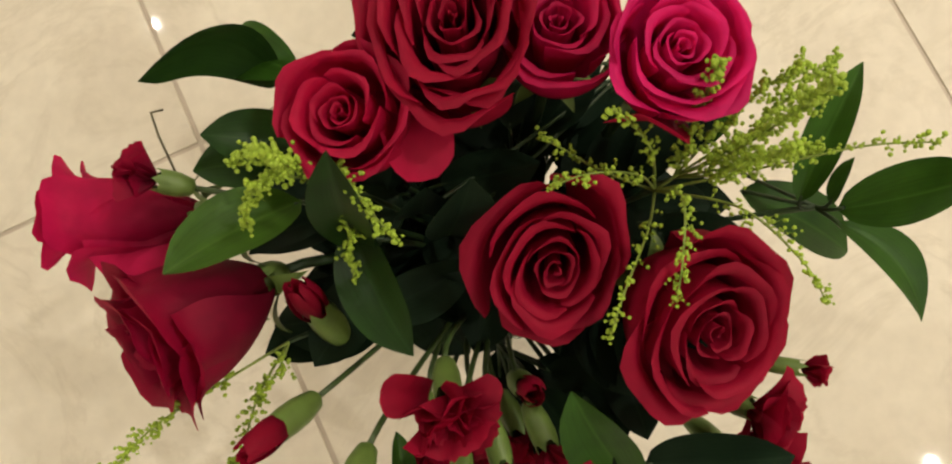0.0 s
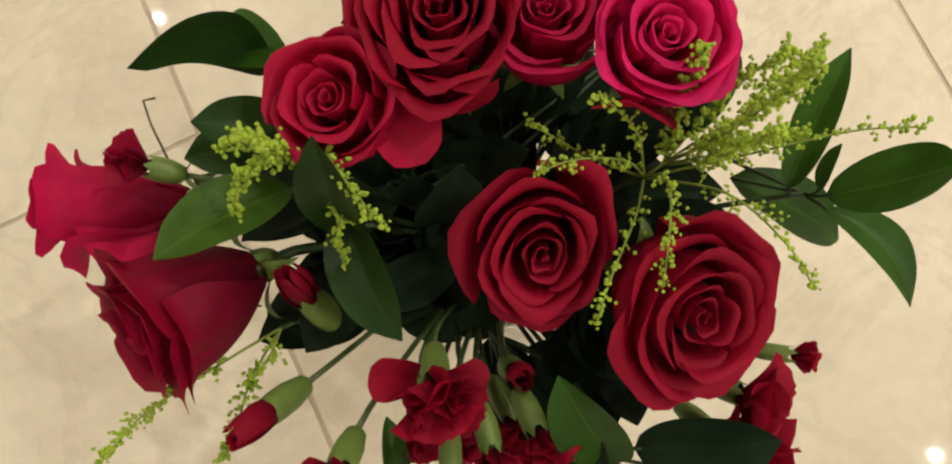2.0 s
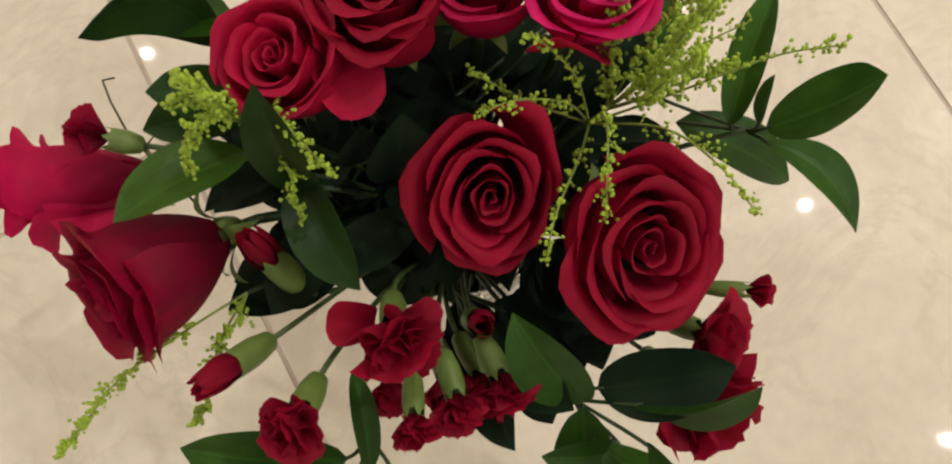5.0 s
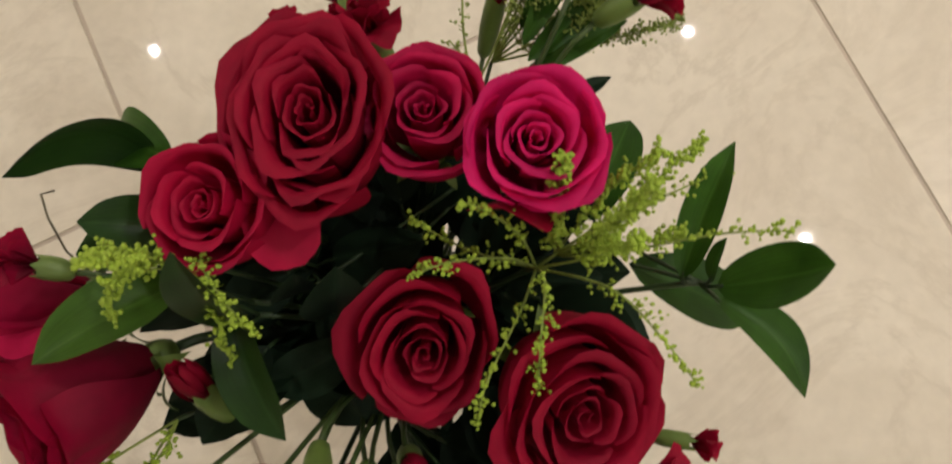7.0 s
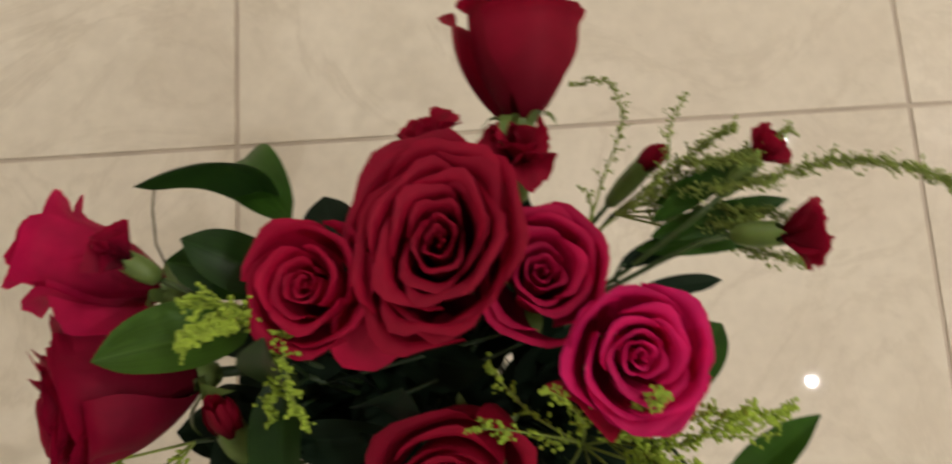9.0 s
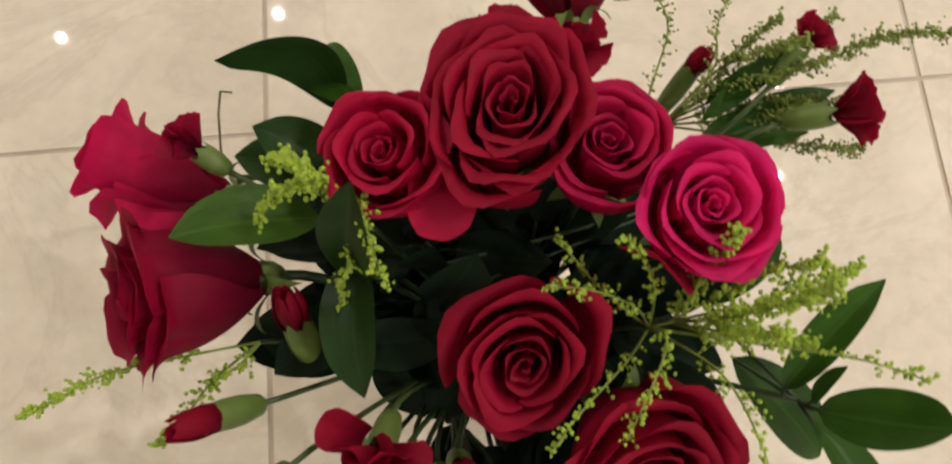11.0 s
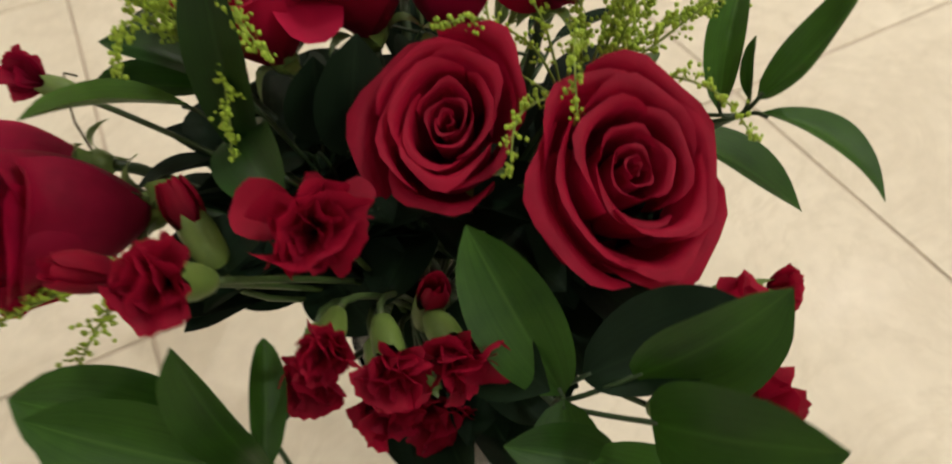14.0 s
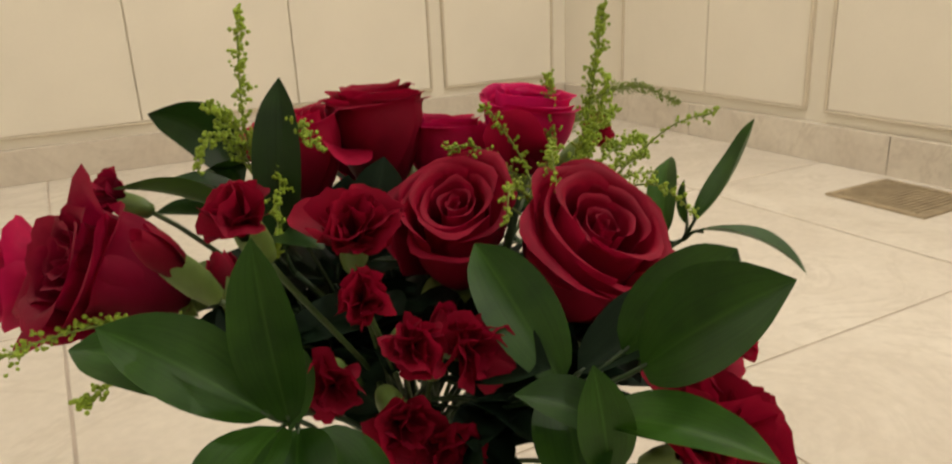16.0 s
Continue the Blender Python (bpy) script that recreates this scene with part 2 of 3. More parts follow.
def moulding(parent, along, a0, a1, z0=0.15, z1=2.2):
    """A thin raised bead that frames a group of panels."""
    w, d = 0.009, 0.016
    for b0, b1, c0, c1 in ((a0 - w, a1 + w, z0 - w, z0 - 0.001), (a0 - w, a1 + w, z1 + 0.001, z1 + w), (a0 - w, a0 - 0.001, z0, z1), (a1 + 0.001, a1 + w, z0, z1)):
        bm = box_bm(b0, b1, WY - d, WY + 0.002, c0, c1, 0.0025) if along == "x" else box_bm(WX - d, WX + 0.002, b0, b1, c0, c1, 0.0025)
        part("moulding", bm, M_BEAD, parent)


g = 0.0025
for grp in ([(1.104, 1.498), (1.498, 1.917)], [(0.208, 0.615), (0.615, 1.021)], [(-0.69, -0.28), (-0.28, 0.125)], [(-1.59, -1.18), (-1.18, -0.775)]):
    for a0, a1 in grp:
        panel(wall_east, "y", a0 + g * (a0 != grp[0][0]), a1 - g * (a1 != grp[-1][1]))
    moulding(wall_east, "y", grp[0][0], grp[-1][1])
for grp in ([(-1.36, -0.84), (-0.84, -0.32), (-0.32, 0.2), (0.2, 0.722), (0.722, 1.241)], [(1.314, 1.80)]):
    for a0, a1 in grp:
        panel(wall_north, "x", a0 + g * (a0 != grp[0][0]), a1 - g * (a1 != grp[-1][1]))
    moulding(wall_north, "x", grp[0][0], grp[-1][1])

VX0, VX1, VY0, VY1 = 1.585, 1.822, 0.537, 0.790


def floor_tiles():
    i0, i1 = -5, 2
    for i in range(i0, i1 + 1):
        for j in range(-6, 4):
            x0, x1 = SEAM_V1 + i * TILE, SEAM_V1 + (i + 1) * TILE
            y0, y1 = SEAM_H + j * TILE, SEAM_H + (j + 1) * TILE
            x0, x1, y0, y1 = max(x0, X0), min(x1, WX), max(y0, Y0), min(y1, WY)
            if x1 - x0 < 0.02 or y1 - y0 < 0.02:
                continue
            g = 0.0024
            bm = box_bm(x0 + g, x1 - g, y0 + g, y1 - g, -0.010, 0.0, 0.0012)
            part("tile", bm, M_FLOOR, floor)


floor_tiles()


# ---- brass floor grille ----
def floor_grille():
    t = thing("floor_vent", "square brushed brass air grille set in the marble floor", "floor vent", "", "", ((VX0 + VX1) / 2, (VY0 + VY1) / 2, 0.0))
    hx, hy, b = (VX1 - VX0) / 2, (VY1 - VY0) / 2, 0.018
    # dark-coloured plate stands in for the shade of the duct below
    part("shade_plate", box_bm(-hx + b, hx - b, -hy + b, hy - b, 0.0002, 0.0012), M_VENTIN, t)
    for x0, x1, y0, y1 in ((-hx, hx, -hy, -hy + b), (-hx, hx, hy - b, hy), (-hx, -hx + b, -hy + b, hy - b), (hx - b, hx, -hy + b, hy - b)):
        part("frame_bar", box_bm(x0, x1, y0, y1, 0.0, 0.005, 0.001), M_VENT, t)
    n = 15
    for i in range(n):
        y = -hy + b + (2 * hy - 2 * b) * (i + 0.5) / n
        part("slat", box_bm(-hx + b, hx - b, y - 0.0048, y + 0.0048, 0.0012, 0.0042, 0.0008), M_VENT, t)


floor_grille()

# ---- builders for the bouquet ----
GATHER = Vector((0.125, -0.005, 0.20))     # where the stems cross in the neck of the vase


def frame_of(axis, spin=0.0):
    """Rotation whose z is the axis."""
    a = Vector(axis).normalized()
    ref = Vector((0.3, 1, 0.1)) if abs(a.z) > 0.8 else Vector((0, 0, 1))
    x = ref.cross(a).normalized()
    y = a.cross(x)
    m = Matrix((x, y, a)).transposed()
    return m @ Matrix.Rotation(spin, 3, "Z")


def sheet(name, grid, mat, parent, base, label=""):
    """A smooth sheet from a grid of points (rows along the length), with UVs."""
    nr, nc = len(grid), len(grid[0])
    verts = [tuple(Vector(p) - base) for row in grid for p in row]
    faces = [(r * nc + c, r * nc + c + 1, (r + 1) * nc + c + 1, (r + 1) * nc + c) for r in range(nr - 1) for c in range(nc - 1)]
    me = bpy.data.meshes.new(name)
    me.from_pydata(verts, [], faces)
    uv = me.uv_layers.new(name="UVMap")
    for lp in me.loops:
        r, c = divmod(lp.vertex_index, nc)
        uv.data[lp.index].uv = (c / (nc - 1), r / (nr - 1))
    for p in me.polygons:
        p.use_smooth = True
    me.materials.append(mat)
    return part(name, me, mat, parent, label)


def tube(points, radii, sides=7, base=Vector((0, 0, 0))):
    bm = bmesh.new()
    pts = [Vector(p) for p in points]
    rings = []
    up = Vector((0.2, 0.9, 0.35))
    for i, p in enumerate(pts):
        t = (pts[min(i + 1, len(pts) - 1)] - pts[max(i - 1, 0)]).normalized()
        x = t.cross(up)
        x = x.normalized() if x.length > 1e-4 else t.cross(Vector((1, 0, 0))).normalized()
        y = t.cross(x)
        r = radii[i] if isinstance(radii, (list, tuple)) else radii
        rings.append([bm.verts.new(p - base + x * r * math.cos(2 * math.pi * k / sides) + y * r * math.sin(2 * math.pi * k / sides)) for k in range(sides)])
    for a, b in zip(rings, rings[1:]):
        for k in range(sides):
            bm.faces.new((a[k], a[(k + 1) % sides], b[(k + 1) % sides], b[k]))
    bm.faces.new(rings[0][::-1])
    bm.faces.new(rings[-1])
    return bm


def bezier(p0, p1, p2, p3, n):
    out = []
    for i in range(n + 1):
        t = i / n
        out.append(p0 * (1 - t) ** 3 + p1 * 3 * t * (1 - t) ** 2 + p2 * 3 * t * t * (1 - t) + p3 * t ** 3)
    return out


def stem_path(top, axis, rnd):
    """From a flower's base down through the gathered neck to the vase's bottom."""
    top, a = Vector(top), Vector(axis).normalized()
    out = Vector((top.x - GATHER.x, top.y - GATHER.y, 0))
    g = GATHER + Vector((rnd.uniform(-0.022, 0.022), rnd.uniform(-0.022, 0.022), 0))
    foot = Vector((g.x - out.x * 0.12 + rnd.uniform(-.01, .01), g.y - out.y * 0.12 + rnd.uniform(-.01, .01), 0.012))
    up = bezier(top, top - a * 0.035, g + Vector((0, 0, 0.08)) + out * 0.1, g, 9)
    return up + [g.lerp(foot, 0.5), foot]


def add_stem(parent, top, axis, rnd, r, base, mat=None, name="stem"):
    pts = stem_path(top, axis, rnd)
    return part(name, tube(pts, r, 7, base), mat or M_STEM, parent, "", True)


def rose(center, axis, R, H, mat, seed, label, outer_mat=None, flare=1.0, n_out=7, tight=1.0, spin=0.0, oval=(1.0, 1.0), long=None, n_mid=7, ruffle=1.0, n_in=7, bell=0.0):
    rnd = random.Random(seed)
    c, a = Vector(center), Vector(axis).normalized()
    m = frame_of(a, spin)
    if long:
        y = Vector(long)
        y = (y - a * y.dot(a)).normalized()
        m = Matrix((y.cross(a), y, a)).transposed()
    foot = c - a * H
    t = thing("rose", label, "rose", "roses of the bouquet", "", foot)
    petals = []
    total = n_in + n_mid + n_out
    for k in range(total):
        q = k / (total - 1)
        if k < n_in:
            f = k / n_in
            rr, half, top, roll, turn = (0.045 + 0.30 * f) * tight, 1.6 - 0.40 * f, -0.10 + 0.06 * f, 0.026 + 0.036 * f, 1.5
        elif k < n_in + n_mid:
            f = (k - n_in) / n_mid
            rr, half, top, roll, turn = (0.38 + 0.24 * f) * tight, 1.25 - 0.10 * f, -0.03 + 0.05 * math.sin(f * 3.1), 0.075 + 0.040 * f, 1.75
        else:
            f = (k - n_in - n_mid) / max(1, n_out - 1)
            rr, half, top, roll, turn = (0.66 + 0.15 * f) * (0.5 + 0.5 * tight), 1.08 - 0.06 * f, -0.05 - 0.20 * f * flare, (0.10 + 0.05 * f) * (0.4 + 0.6 * flare), 1.75 + 0.35 * f * flare
        if k >= n_in + 2:
            rr, roll, turn = rr * (1 - 0.24 * bell), roll + 0.17 * bell, turn * (1 - 0.22 * bell)
        ang = k * 2.399963 + rnd.uniform(-0.35, 0.35)
        rr *= rnd.uniform(0.93, 1.07)
        petals.append((rr * R, half * rnd.uniform(0.94, 1.08), (top + rnd.uniform(-0.04, 0.04)) * R, roll * R * rnd.uniform(0.75, 1.2), turn, ang, q))
    for rr, half, top, roll, turn, ang, q in petals:
        nv, nu = 15, 11
        ph, tuck, pt = rnd.uniform(0, 6.28), rnd.uniform(0.06, 0.12), rnd.uniform(0.0, 0.07)
        dent = rnd.uniform(-0.3, 0.3)
        grid = []
        for i in range(nv):
            v = i / (nv - 1)
            row = []
            for j in range(nu):
                u = 2 * j / (nu - 1) - 1
                ve = v * (1 - 0.17 * abs(u) ** 2.6 - 0.03 * (1 - q) * abs(u)) + pt * v * v * max(0, 1 - abs(u - dent) * 2.2)
                body = min(1.0, ve / 0.72)
                lip = max(0.0, (ve - 0.72) / 0.28)
                r = 0.05 * R + (rr - 0.05 * R) * math.sin(math.pi / 2 * min(1.0, body * 1.12)) ** 0.62
                r += roll * (1 - math.cos(turn * lip))
                r *= 1 + tuck * u
                r += 0.024 * ruffle * R * (math.sin(2.2 * u * math.pi + ph) + 0.45 * math.sin(5.1 * u + 2.3 * ph)) * ve ** 3 * (0.4 + q)
                z = -H + (top - roll + H) * body ** 0.85 + roll * math.sin(turn * lip)
                z += 0.018 * ruffle * R * (math.sin(3.3 * u + ph * 1.7) + 0.4 * math.sin(8.1 * u + ph)) * ve ** 3
                w = half * (0.30 + 0.70 * math.sin(math.pi / 2 * min(1, ve * 1.5)))
                th = ang + u * w
                row.append(c + m @ Vector((oval[0] * r * math.cos(th), oval[1] * r * math.sin(th), z)))
            grid.append(row)
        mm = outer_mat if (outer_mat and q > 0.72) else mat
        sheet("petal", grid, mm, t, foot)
    # calyx: a small cup with five sepals
    bm = bmesh.new()
    prof = [(0.0, -0.16), (0.10, -0.15), (0.17, -0.05), (0.20, 0.06), (0.16, 0.16)]
    n = 10
    rings = [[bm.verts.new(m @ Vector((R * pr * math.cos(2 * math.pi * i / n), R * pr * math.sin(2 * math.pi * i / n), R * pz))) for i in range(n)] for pr, pz in prof[1:]]
    tip = bm.verts.new(m @ Vector((0, 0, R * prof[0][1])))
    for i in range(n):
        bm.faces.new((tip, rings[0][(i + 1) % n], rings[0][i]))
    for p, q2 in zip(rings, rings[1:]):
        for i in range(n):
            bm.faces.new((p[i], p[(i + 1) % n], q2[(i + 1) % n], q2[i]))
    part("calyx", bm, M_CALYX, t, "", True)
    for k in range(5):
        th = k * 1.2566 + rnd.uniform(-.2, .2)
        drop = rnd.uniform(-0.35, 0.15)
        grid = []
        for i in range(7):
            v = i / 6
            w = 0.10 * R * math.sin(math.pi * (0.25 + 0.75 * v)) ** 0.8
            rr = R * (0.17 + 0.42 * v)
            z = R * (0.02 + 0.30 * v * (1 - v) * 2 + drop * v * v)
            row = []
            for u in (-1, 0, 1):
                row.append(foot + m @ Vector((rr * math.cos(th) - u * w * math.sin(th), rr * math.sin(th) + u * w * math.cos(th), z + 0.02 * R * abs(u))))
            grid.append(row)
        sheet("sepal", grid, M_CALYX, t, foot)
    add_stem(t, foot - a * 0.1 * R, a, rnd, 0.0032, foot)
    return t


def loose_petal(parent, base, tip, width, facing, mat, seed, curl=0.25):
    """A wide reflexed outer petal under a bloom."""
    return leaf_sheet("petal", parent, base, tip, width, facing, mat, seed, bend=curl, fold=0.12, blunt=True)


def leaf_sheet(name, parent, base, tip, width, facing, mat, seed, bend=0.18, fold=0.12, blunt=False, twist=0.0, arch=None):
    rnd = random.Random(seed)
    b, e = Vector(base), Vector(tip)
    d = e - b
    L = d.length
    nrm = Vector(facing)
    nrm = (nrm - d * (nrm.dot(d) / d.dot(d))).normalized()
    side = d.normalized().cross(nrm)
    rise = Vector(arch).normalized() if arch else nrm
    nv, nu = 15, 9
    grid = []
    ph = rnd.uniform(0, 6.28)
    for i in range(nv):
        v = i / (nv - 1)
        spine = b + d * v + rise * (bend * L * 4 * v * (1 - v) * 0.5) - nrm * (0.04 * L * v ** 4)
        if blunt:
            w = width / 2 * (0.25 + 0.75 * math.sin(math.pi * min(1, 0.12 + v * 0.62))) * (1.0 if v < 0.9 else 1 - (v - 0.9) * 4.5)
        else:
            w = width / 2 * (math.sin(math.pi * v ** 0.98) ** 0.56 if 0 < v < 1 else 0.0)
            w = max(w * (1 - 0.40 * max(0, v - 0.84) / 0.16), 0.0004)
        tw = twist * (v - 0.5)
        s2 = side * math.cos(tw) + nrm * math.sin(tw)
        n2 = nrm * math.cos(tw) - side * math.sin(tw)
        row = []
        for j in range(nu):
            u = 2 * j / (nu - 1) - 1
            lift = fold * width * (abs(u) ** 1.3) - 0.02 * width * (1 - abs(u)) + 0.03 * width * math.sin(v * 7 + ph + u * 1.5) * abs(u)
            row.append(spine + s2 * (w * u) + n2 * lift * (w / (width / 2 + 1e-6)))
        grid.append(row)
    base_at = parent.location.copy()
    return sheet(name, grid, mat, parent, base_at)


def branch(label, node, leaves, seed, mat=None, r=0.0017, group="leaf branches of the bouquet"):
    """A leafy branch: stem, and leaves as (base, tip, width, facing, bend, twist)."""
    rnd = random.Random(seed)
    node = Vector(node)
    t = thing("ruscus_branch", label, "foliage", group, "", node)
    out = Vector((node.x - GATHER.x, node.y - GATHER.y, 0.06))
    add_stem(t, node, out, rnd, r, node)
    for k, (b, e, w, f, bend, tw, *arch) in enumerate(leaves):
        b = Vector(b)
        leaf_sheet("leaf", t, b, e, w, f, mat or M_LEAF, seed * 37 + k, bend, 0.17, False, tw, arch[0] if arch else None)
        if (b - node).length > 0.004:
            d = (Vector(e) - b).normalized()
            pts = bezier(node, node.lerp(b, 0.4) + Vector((0, 0, -0.004)), b - d * 0.006, b + d * 0.004, 6)
            part("stalk", tube(pts, r * 0.7, 5, node), M_STEM, t, "", True)
    return t


def carnation(center, axis, R, seed, spread=0.8, n=15, calyx=0.026, label="small red spray carnation with frilled petals", mat=None):
    rnd = random.Random(seed)
    c, a = Vector(center), Vector(axis).normalized()
    m = frame_of(a, rnd.uniform(0, 6))
    foot = c - a * (calyx + R * 0.55)
    t = thing("carnation", label, "carnation", "spray carnations", "", foot)
    mouth = c - a * R * 0.55
    for k in range(n):
        f = k / (n - 1)
        th0 = k * 2.399963 + rnd.uniform(-.2, .2)
        tilt = (0.10 + 0.95 * f ** 0.9) * spread + rnd.uniform(-0.24, 0.24)
        L = R * (1.0 - 0.12 * (1 - f)) * rnd.uniform(0.78, 1.18)
        half = rnd.uniform(0.50, 0.88)
        lean = rnd.uniform(-0.35, 0.35)
        ph = rnd.uniform(0, 6.28)
        nv, nu = 8, 15
        grid = []
        for i in range(nv):
            v = i / (nv - 1)
            row = []
            for j in range(nu):
                u = 2 * j / (nu - 1) - 1
                tooth = (0.035 if j % 2 else -0.015) * max(0, v - 0.75) * 4 * rnd.uniform(0.2, 1.5)
                ll = L * v * (1 + tooth - 0.34 * u * u)
                bend = tilt * (0.35 + 0.75 * v)
                w = L * half * (0.10 + 1.0 * v ** 0.8 - 0.12 * v ** 4) * u
                ruf = L * (0.11 * math.sin(3.6 * u + ph) + 0.06 * math.sin(7.3 * u + 2 * ph) + lean * u) * v ** 2 - 0.16 * L * u * u * v * v
                rad = ll * math.sin(bend) + ruf * math.cos(bend) + 0.004 * R / 0.02 * 0.2
                z = ll * math.cos(bend) - ruf * math.sin(bend)
                p = Vector((rad * math.cos(th0) - w * math.sin(th0), rad * math.sin(th0) + w * math.cos(th0), z * 1.05))
                row.append(mouth + m @ p)
            grid.append(row)
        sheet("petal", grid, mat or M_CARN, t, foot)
    add_calyx(t, mouth, a, m, calyx, min(R * 0.34, 0.0072), foot, rnd)
    add_stem(t, foot, a, rnd, 0.0016, foot, M_SPRAYSTEM)
    return t


def add_calyx(t, mouth, a, m, length, r, foot, rnd):
    """Green tube, swelling a little, with pointed teeth round its mouth."""
    bm = bmesh.new()
    n = 15
    prof = [(0.35, -1.0), (0.72, -0.9), (0.98, -0.55), (1.0, -0.25), (0.92, 0.0)]
    rings = []
    for pr, pz in prof:
        rings.append([bm.verts.new(mouth - foot + m @ Vector((r * pr * math.cos(2 * math.pi * i / n), r * pr * math.sin(2 * math.pi * i / n), length * pz + (0.16 * length * (1 if i % 3 == 0 else -0.3) if pz == 0.0 else 0)))) for i in range(n)])
    for p, q in zip(rings, rings[1:]):
        for i in range(n):
            bm.faces.new((p[i], p[(i + 1) % n], q[(i + 1) % n], q[i]))
    bm.faces.new(rings[0][::-1])
    part("calyx", bm, M_CALYX, t, "pale green tubular calyx", True)


def bud(tip, foot_at, r, seed, label="closed spray carnation bud with a red tip", red=0.38):
    """A closed bud: calyx from its foot, and rolled red petals at the tip."""
    rnd = random.Random(seed)
    tip, f = Vector(tip), Vector(foot_at)
    a = (tip - f).normalized()
    L = (tip - f).length
    m = frame_of(a, rnd.uniform(0, 6))
    t = thing("carnation_bud", label, "flower bud", "carnation buds", "", f)
    mouth = f + a * L * (1 - red)
    for k in range(7):
        th0 = k * 2.4 + rnd.uniform(-.2, .2)
        grid = []
        k_out = 0.35 + 0.5 * k / 6
        for i in range(7):
            v = i / 6
            row = []
            for j in range(7):
                u = 2 * j / 6 - 1
                rr = r * k_out * (0.62 + 0.72 * math.sin(math.pi * (0.15 + 0.7 * v)))
                th = th0 + u * 1.1 * (1 - 0.35 * v)
                z = L * (red + 0.08) * v * (1 - 0.12 * u * u) * rnd.uniform(0.97, 1.03) - 0.08 * L
                row.append(mouth + m @ Vector((rr * math.cos(th), rr * math.sin(th), z)))
            grid.append(row)
        sheet("petal", grid, M_CARN, t, f)
    add_calyx(t, mouth, a, m, L * (1 - red), r, f, rnd)
    add_stem(t, f, a, rnd, 0.0016, f, M_SPRAYSTEM)
    return t


ICO = None


def ico_unit():
    global ICO
    if ICO is None:
        bm = bmesh.new()
        bmesh.ops.create_icosphere(bm, subdivisions=1, radius=1)
        bm.verts.ensure_lookup_table()
        ICO = ([tuple(v.co) for v in bm.verts], [tuple(v.index for v in f.verts) for f in bm.faces])
        bm.free()
    return ICO


def goldenrod(node, sprays, seed, label, mat=None, density=1.15, size=0.00098):
    """Solidago: thin arching sprays set with tiny round buds. sprays: lists of points from near the node outwards."""
    rnd = random.Random(seed)
    node = Vector(node)
    t = thing("goldenrod_sprig", label, "filler flower", "goldenrod sprigs", "", node)
    out = Vector((node.x - GATHER.x, node.y - GATHER.y, 0.08))
    add_stem(t, node, out, rnd, 0.0013, node)
    iv, ifc = ico_unit()
    for sp in sprays:
        pts = [node] + [Vector(p) for p in sp]
        fine = []
        for i in range(len(pts) - 1):
            p0, p1, p2, p3 = pts[max(i - 1, 0)], pts[i], pts[i + 1], pts[min(i + 2, len(pts) - 1)]
            for k in range(8):
                s = k / 8
                fine.append(0.5 * ((2 * p1) + (p2 - p0) * s + (2 * p0 - 5 * p1 + 4 * p2 - p3) * s * s + (3 * p1 - p0 - 3 * p2 + p3) * s ** 3))
        fine.append(pts[-1])
        n = len(fine)
        spray = part("spray", tube(fine, [0.0009 * (1 - 0.6 * i / n) for i in range(n)], 5, node), M_SOLIDG, t, "", True)
        total = sum((fine[i + 1] - fine[i]).length for i in range(n - 1))
        count = int(total / 0.0021 * density)
        V, Fc = [], []
        for k in range(count):
            s = 0.22 + 0.78 * (k + rnd.random()) / count
            x = s * (n - 1)
            i = min(int(x), n - 2)
            p = fine[i].lerp(fine[i + 1], x - i)
            d = (fine[i + 1] - fine[i]).normalized()
            rv = Vector((rnd.gauss(0, 1), rnd.gauss(0, 1), rnd.gauss(0, 1) + 0.4))
            rv = (rv - d * rv.dot(d)).normalized()
            twig = rnd.uniform(0.0025, 0.0088) * (1.15 - 0.6 * s)
            for b in range(rnd.choice((2, 3, 4))):
                q = p + rv * twig * (0.35 + 0.27 * b) + d * twig * 0.22 * (b + 0.3) + Vector((rnd.gauss(0, 1), rnd.gauss(0, 1), rnd.gauss(0, 1))) * 0.0007
                r = size * rnd.uniform(0.65, 1.2)
                o = len(V)
                sx = rnd.uniform(0.8, 1.1)
                V += [(q.x - node.x + r * sx * a, q.y - node.y + r * sx * bb, q.z - node.z + r * cc) for a, bb, cc in iv]
                Fc += [tuple(o + w for w in f) for f in ifc]
            # the twig itself, a thin three-sided spike
            o = len(V)
            e = p + rv * twig + d * twig * 0.5
            side = d.cross(rv) * 0.00035
            for w in (p + side, p - side, p + d * 0.0006, e):
                V.append(tuple(w - node))
            Fc += [(o, o + 1, o + 3), (o + 1, o + 2, o + 3), (o + 2, o, o + 3)]
        me = bpy.data.meshes.new("flowerhead")
        me.from_pydata(V, [], Fc)
        for p in me.polygons:
            p.use_smooth = True
        me.materials.append(mat or M_SOLID)
        tagged(part("flowerhead", me, mat or M_SOLID, spray), kind="stuff")
    return t

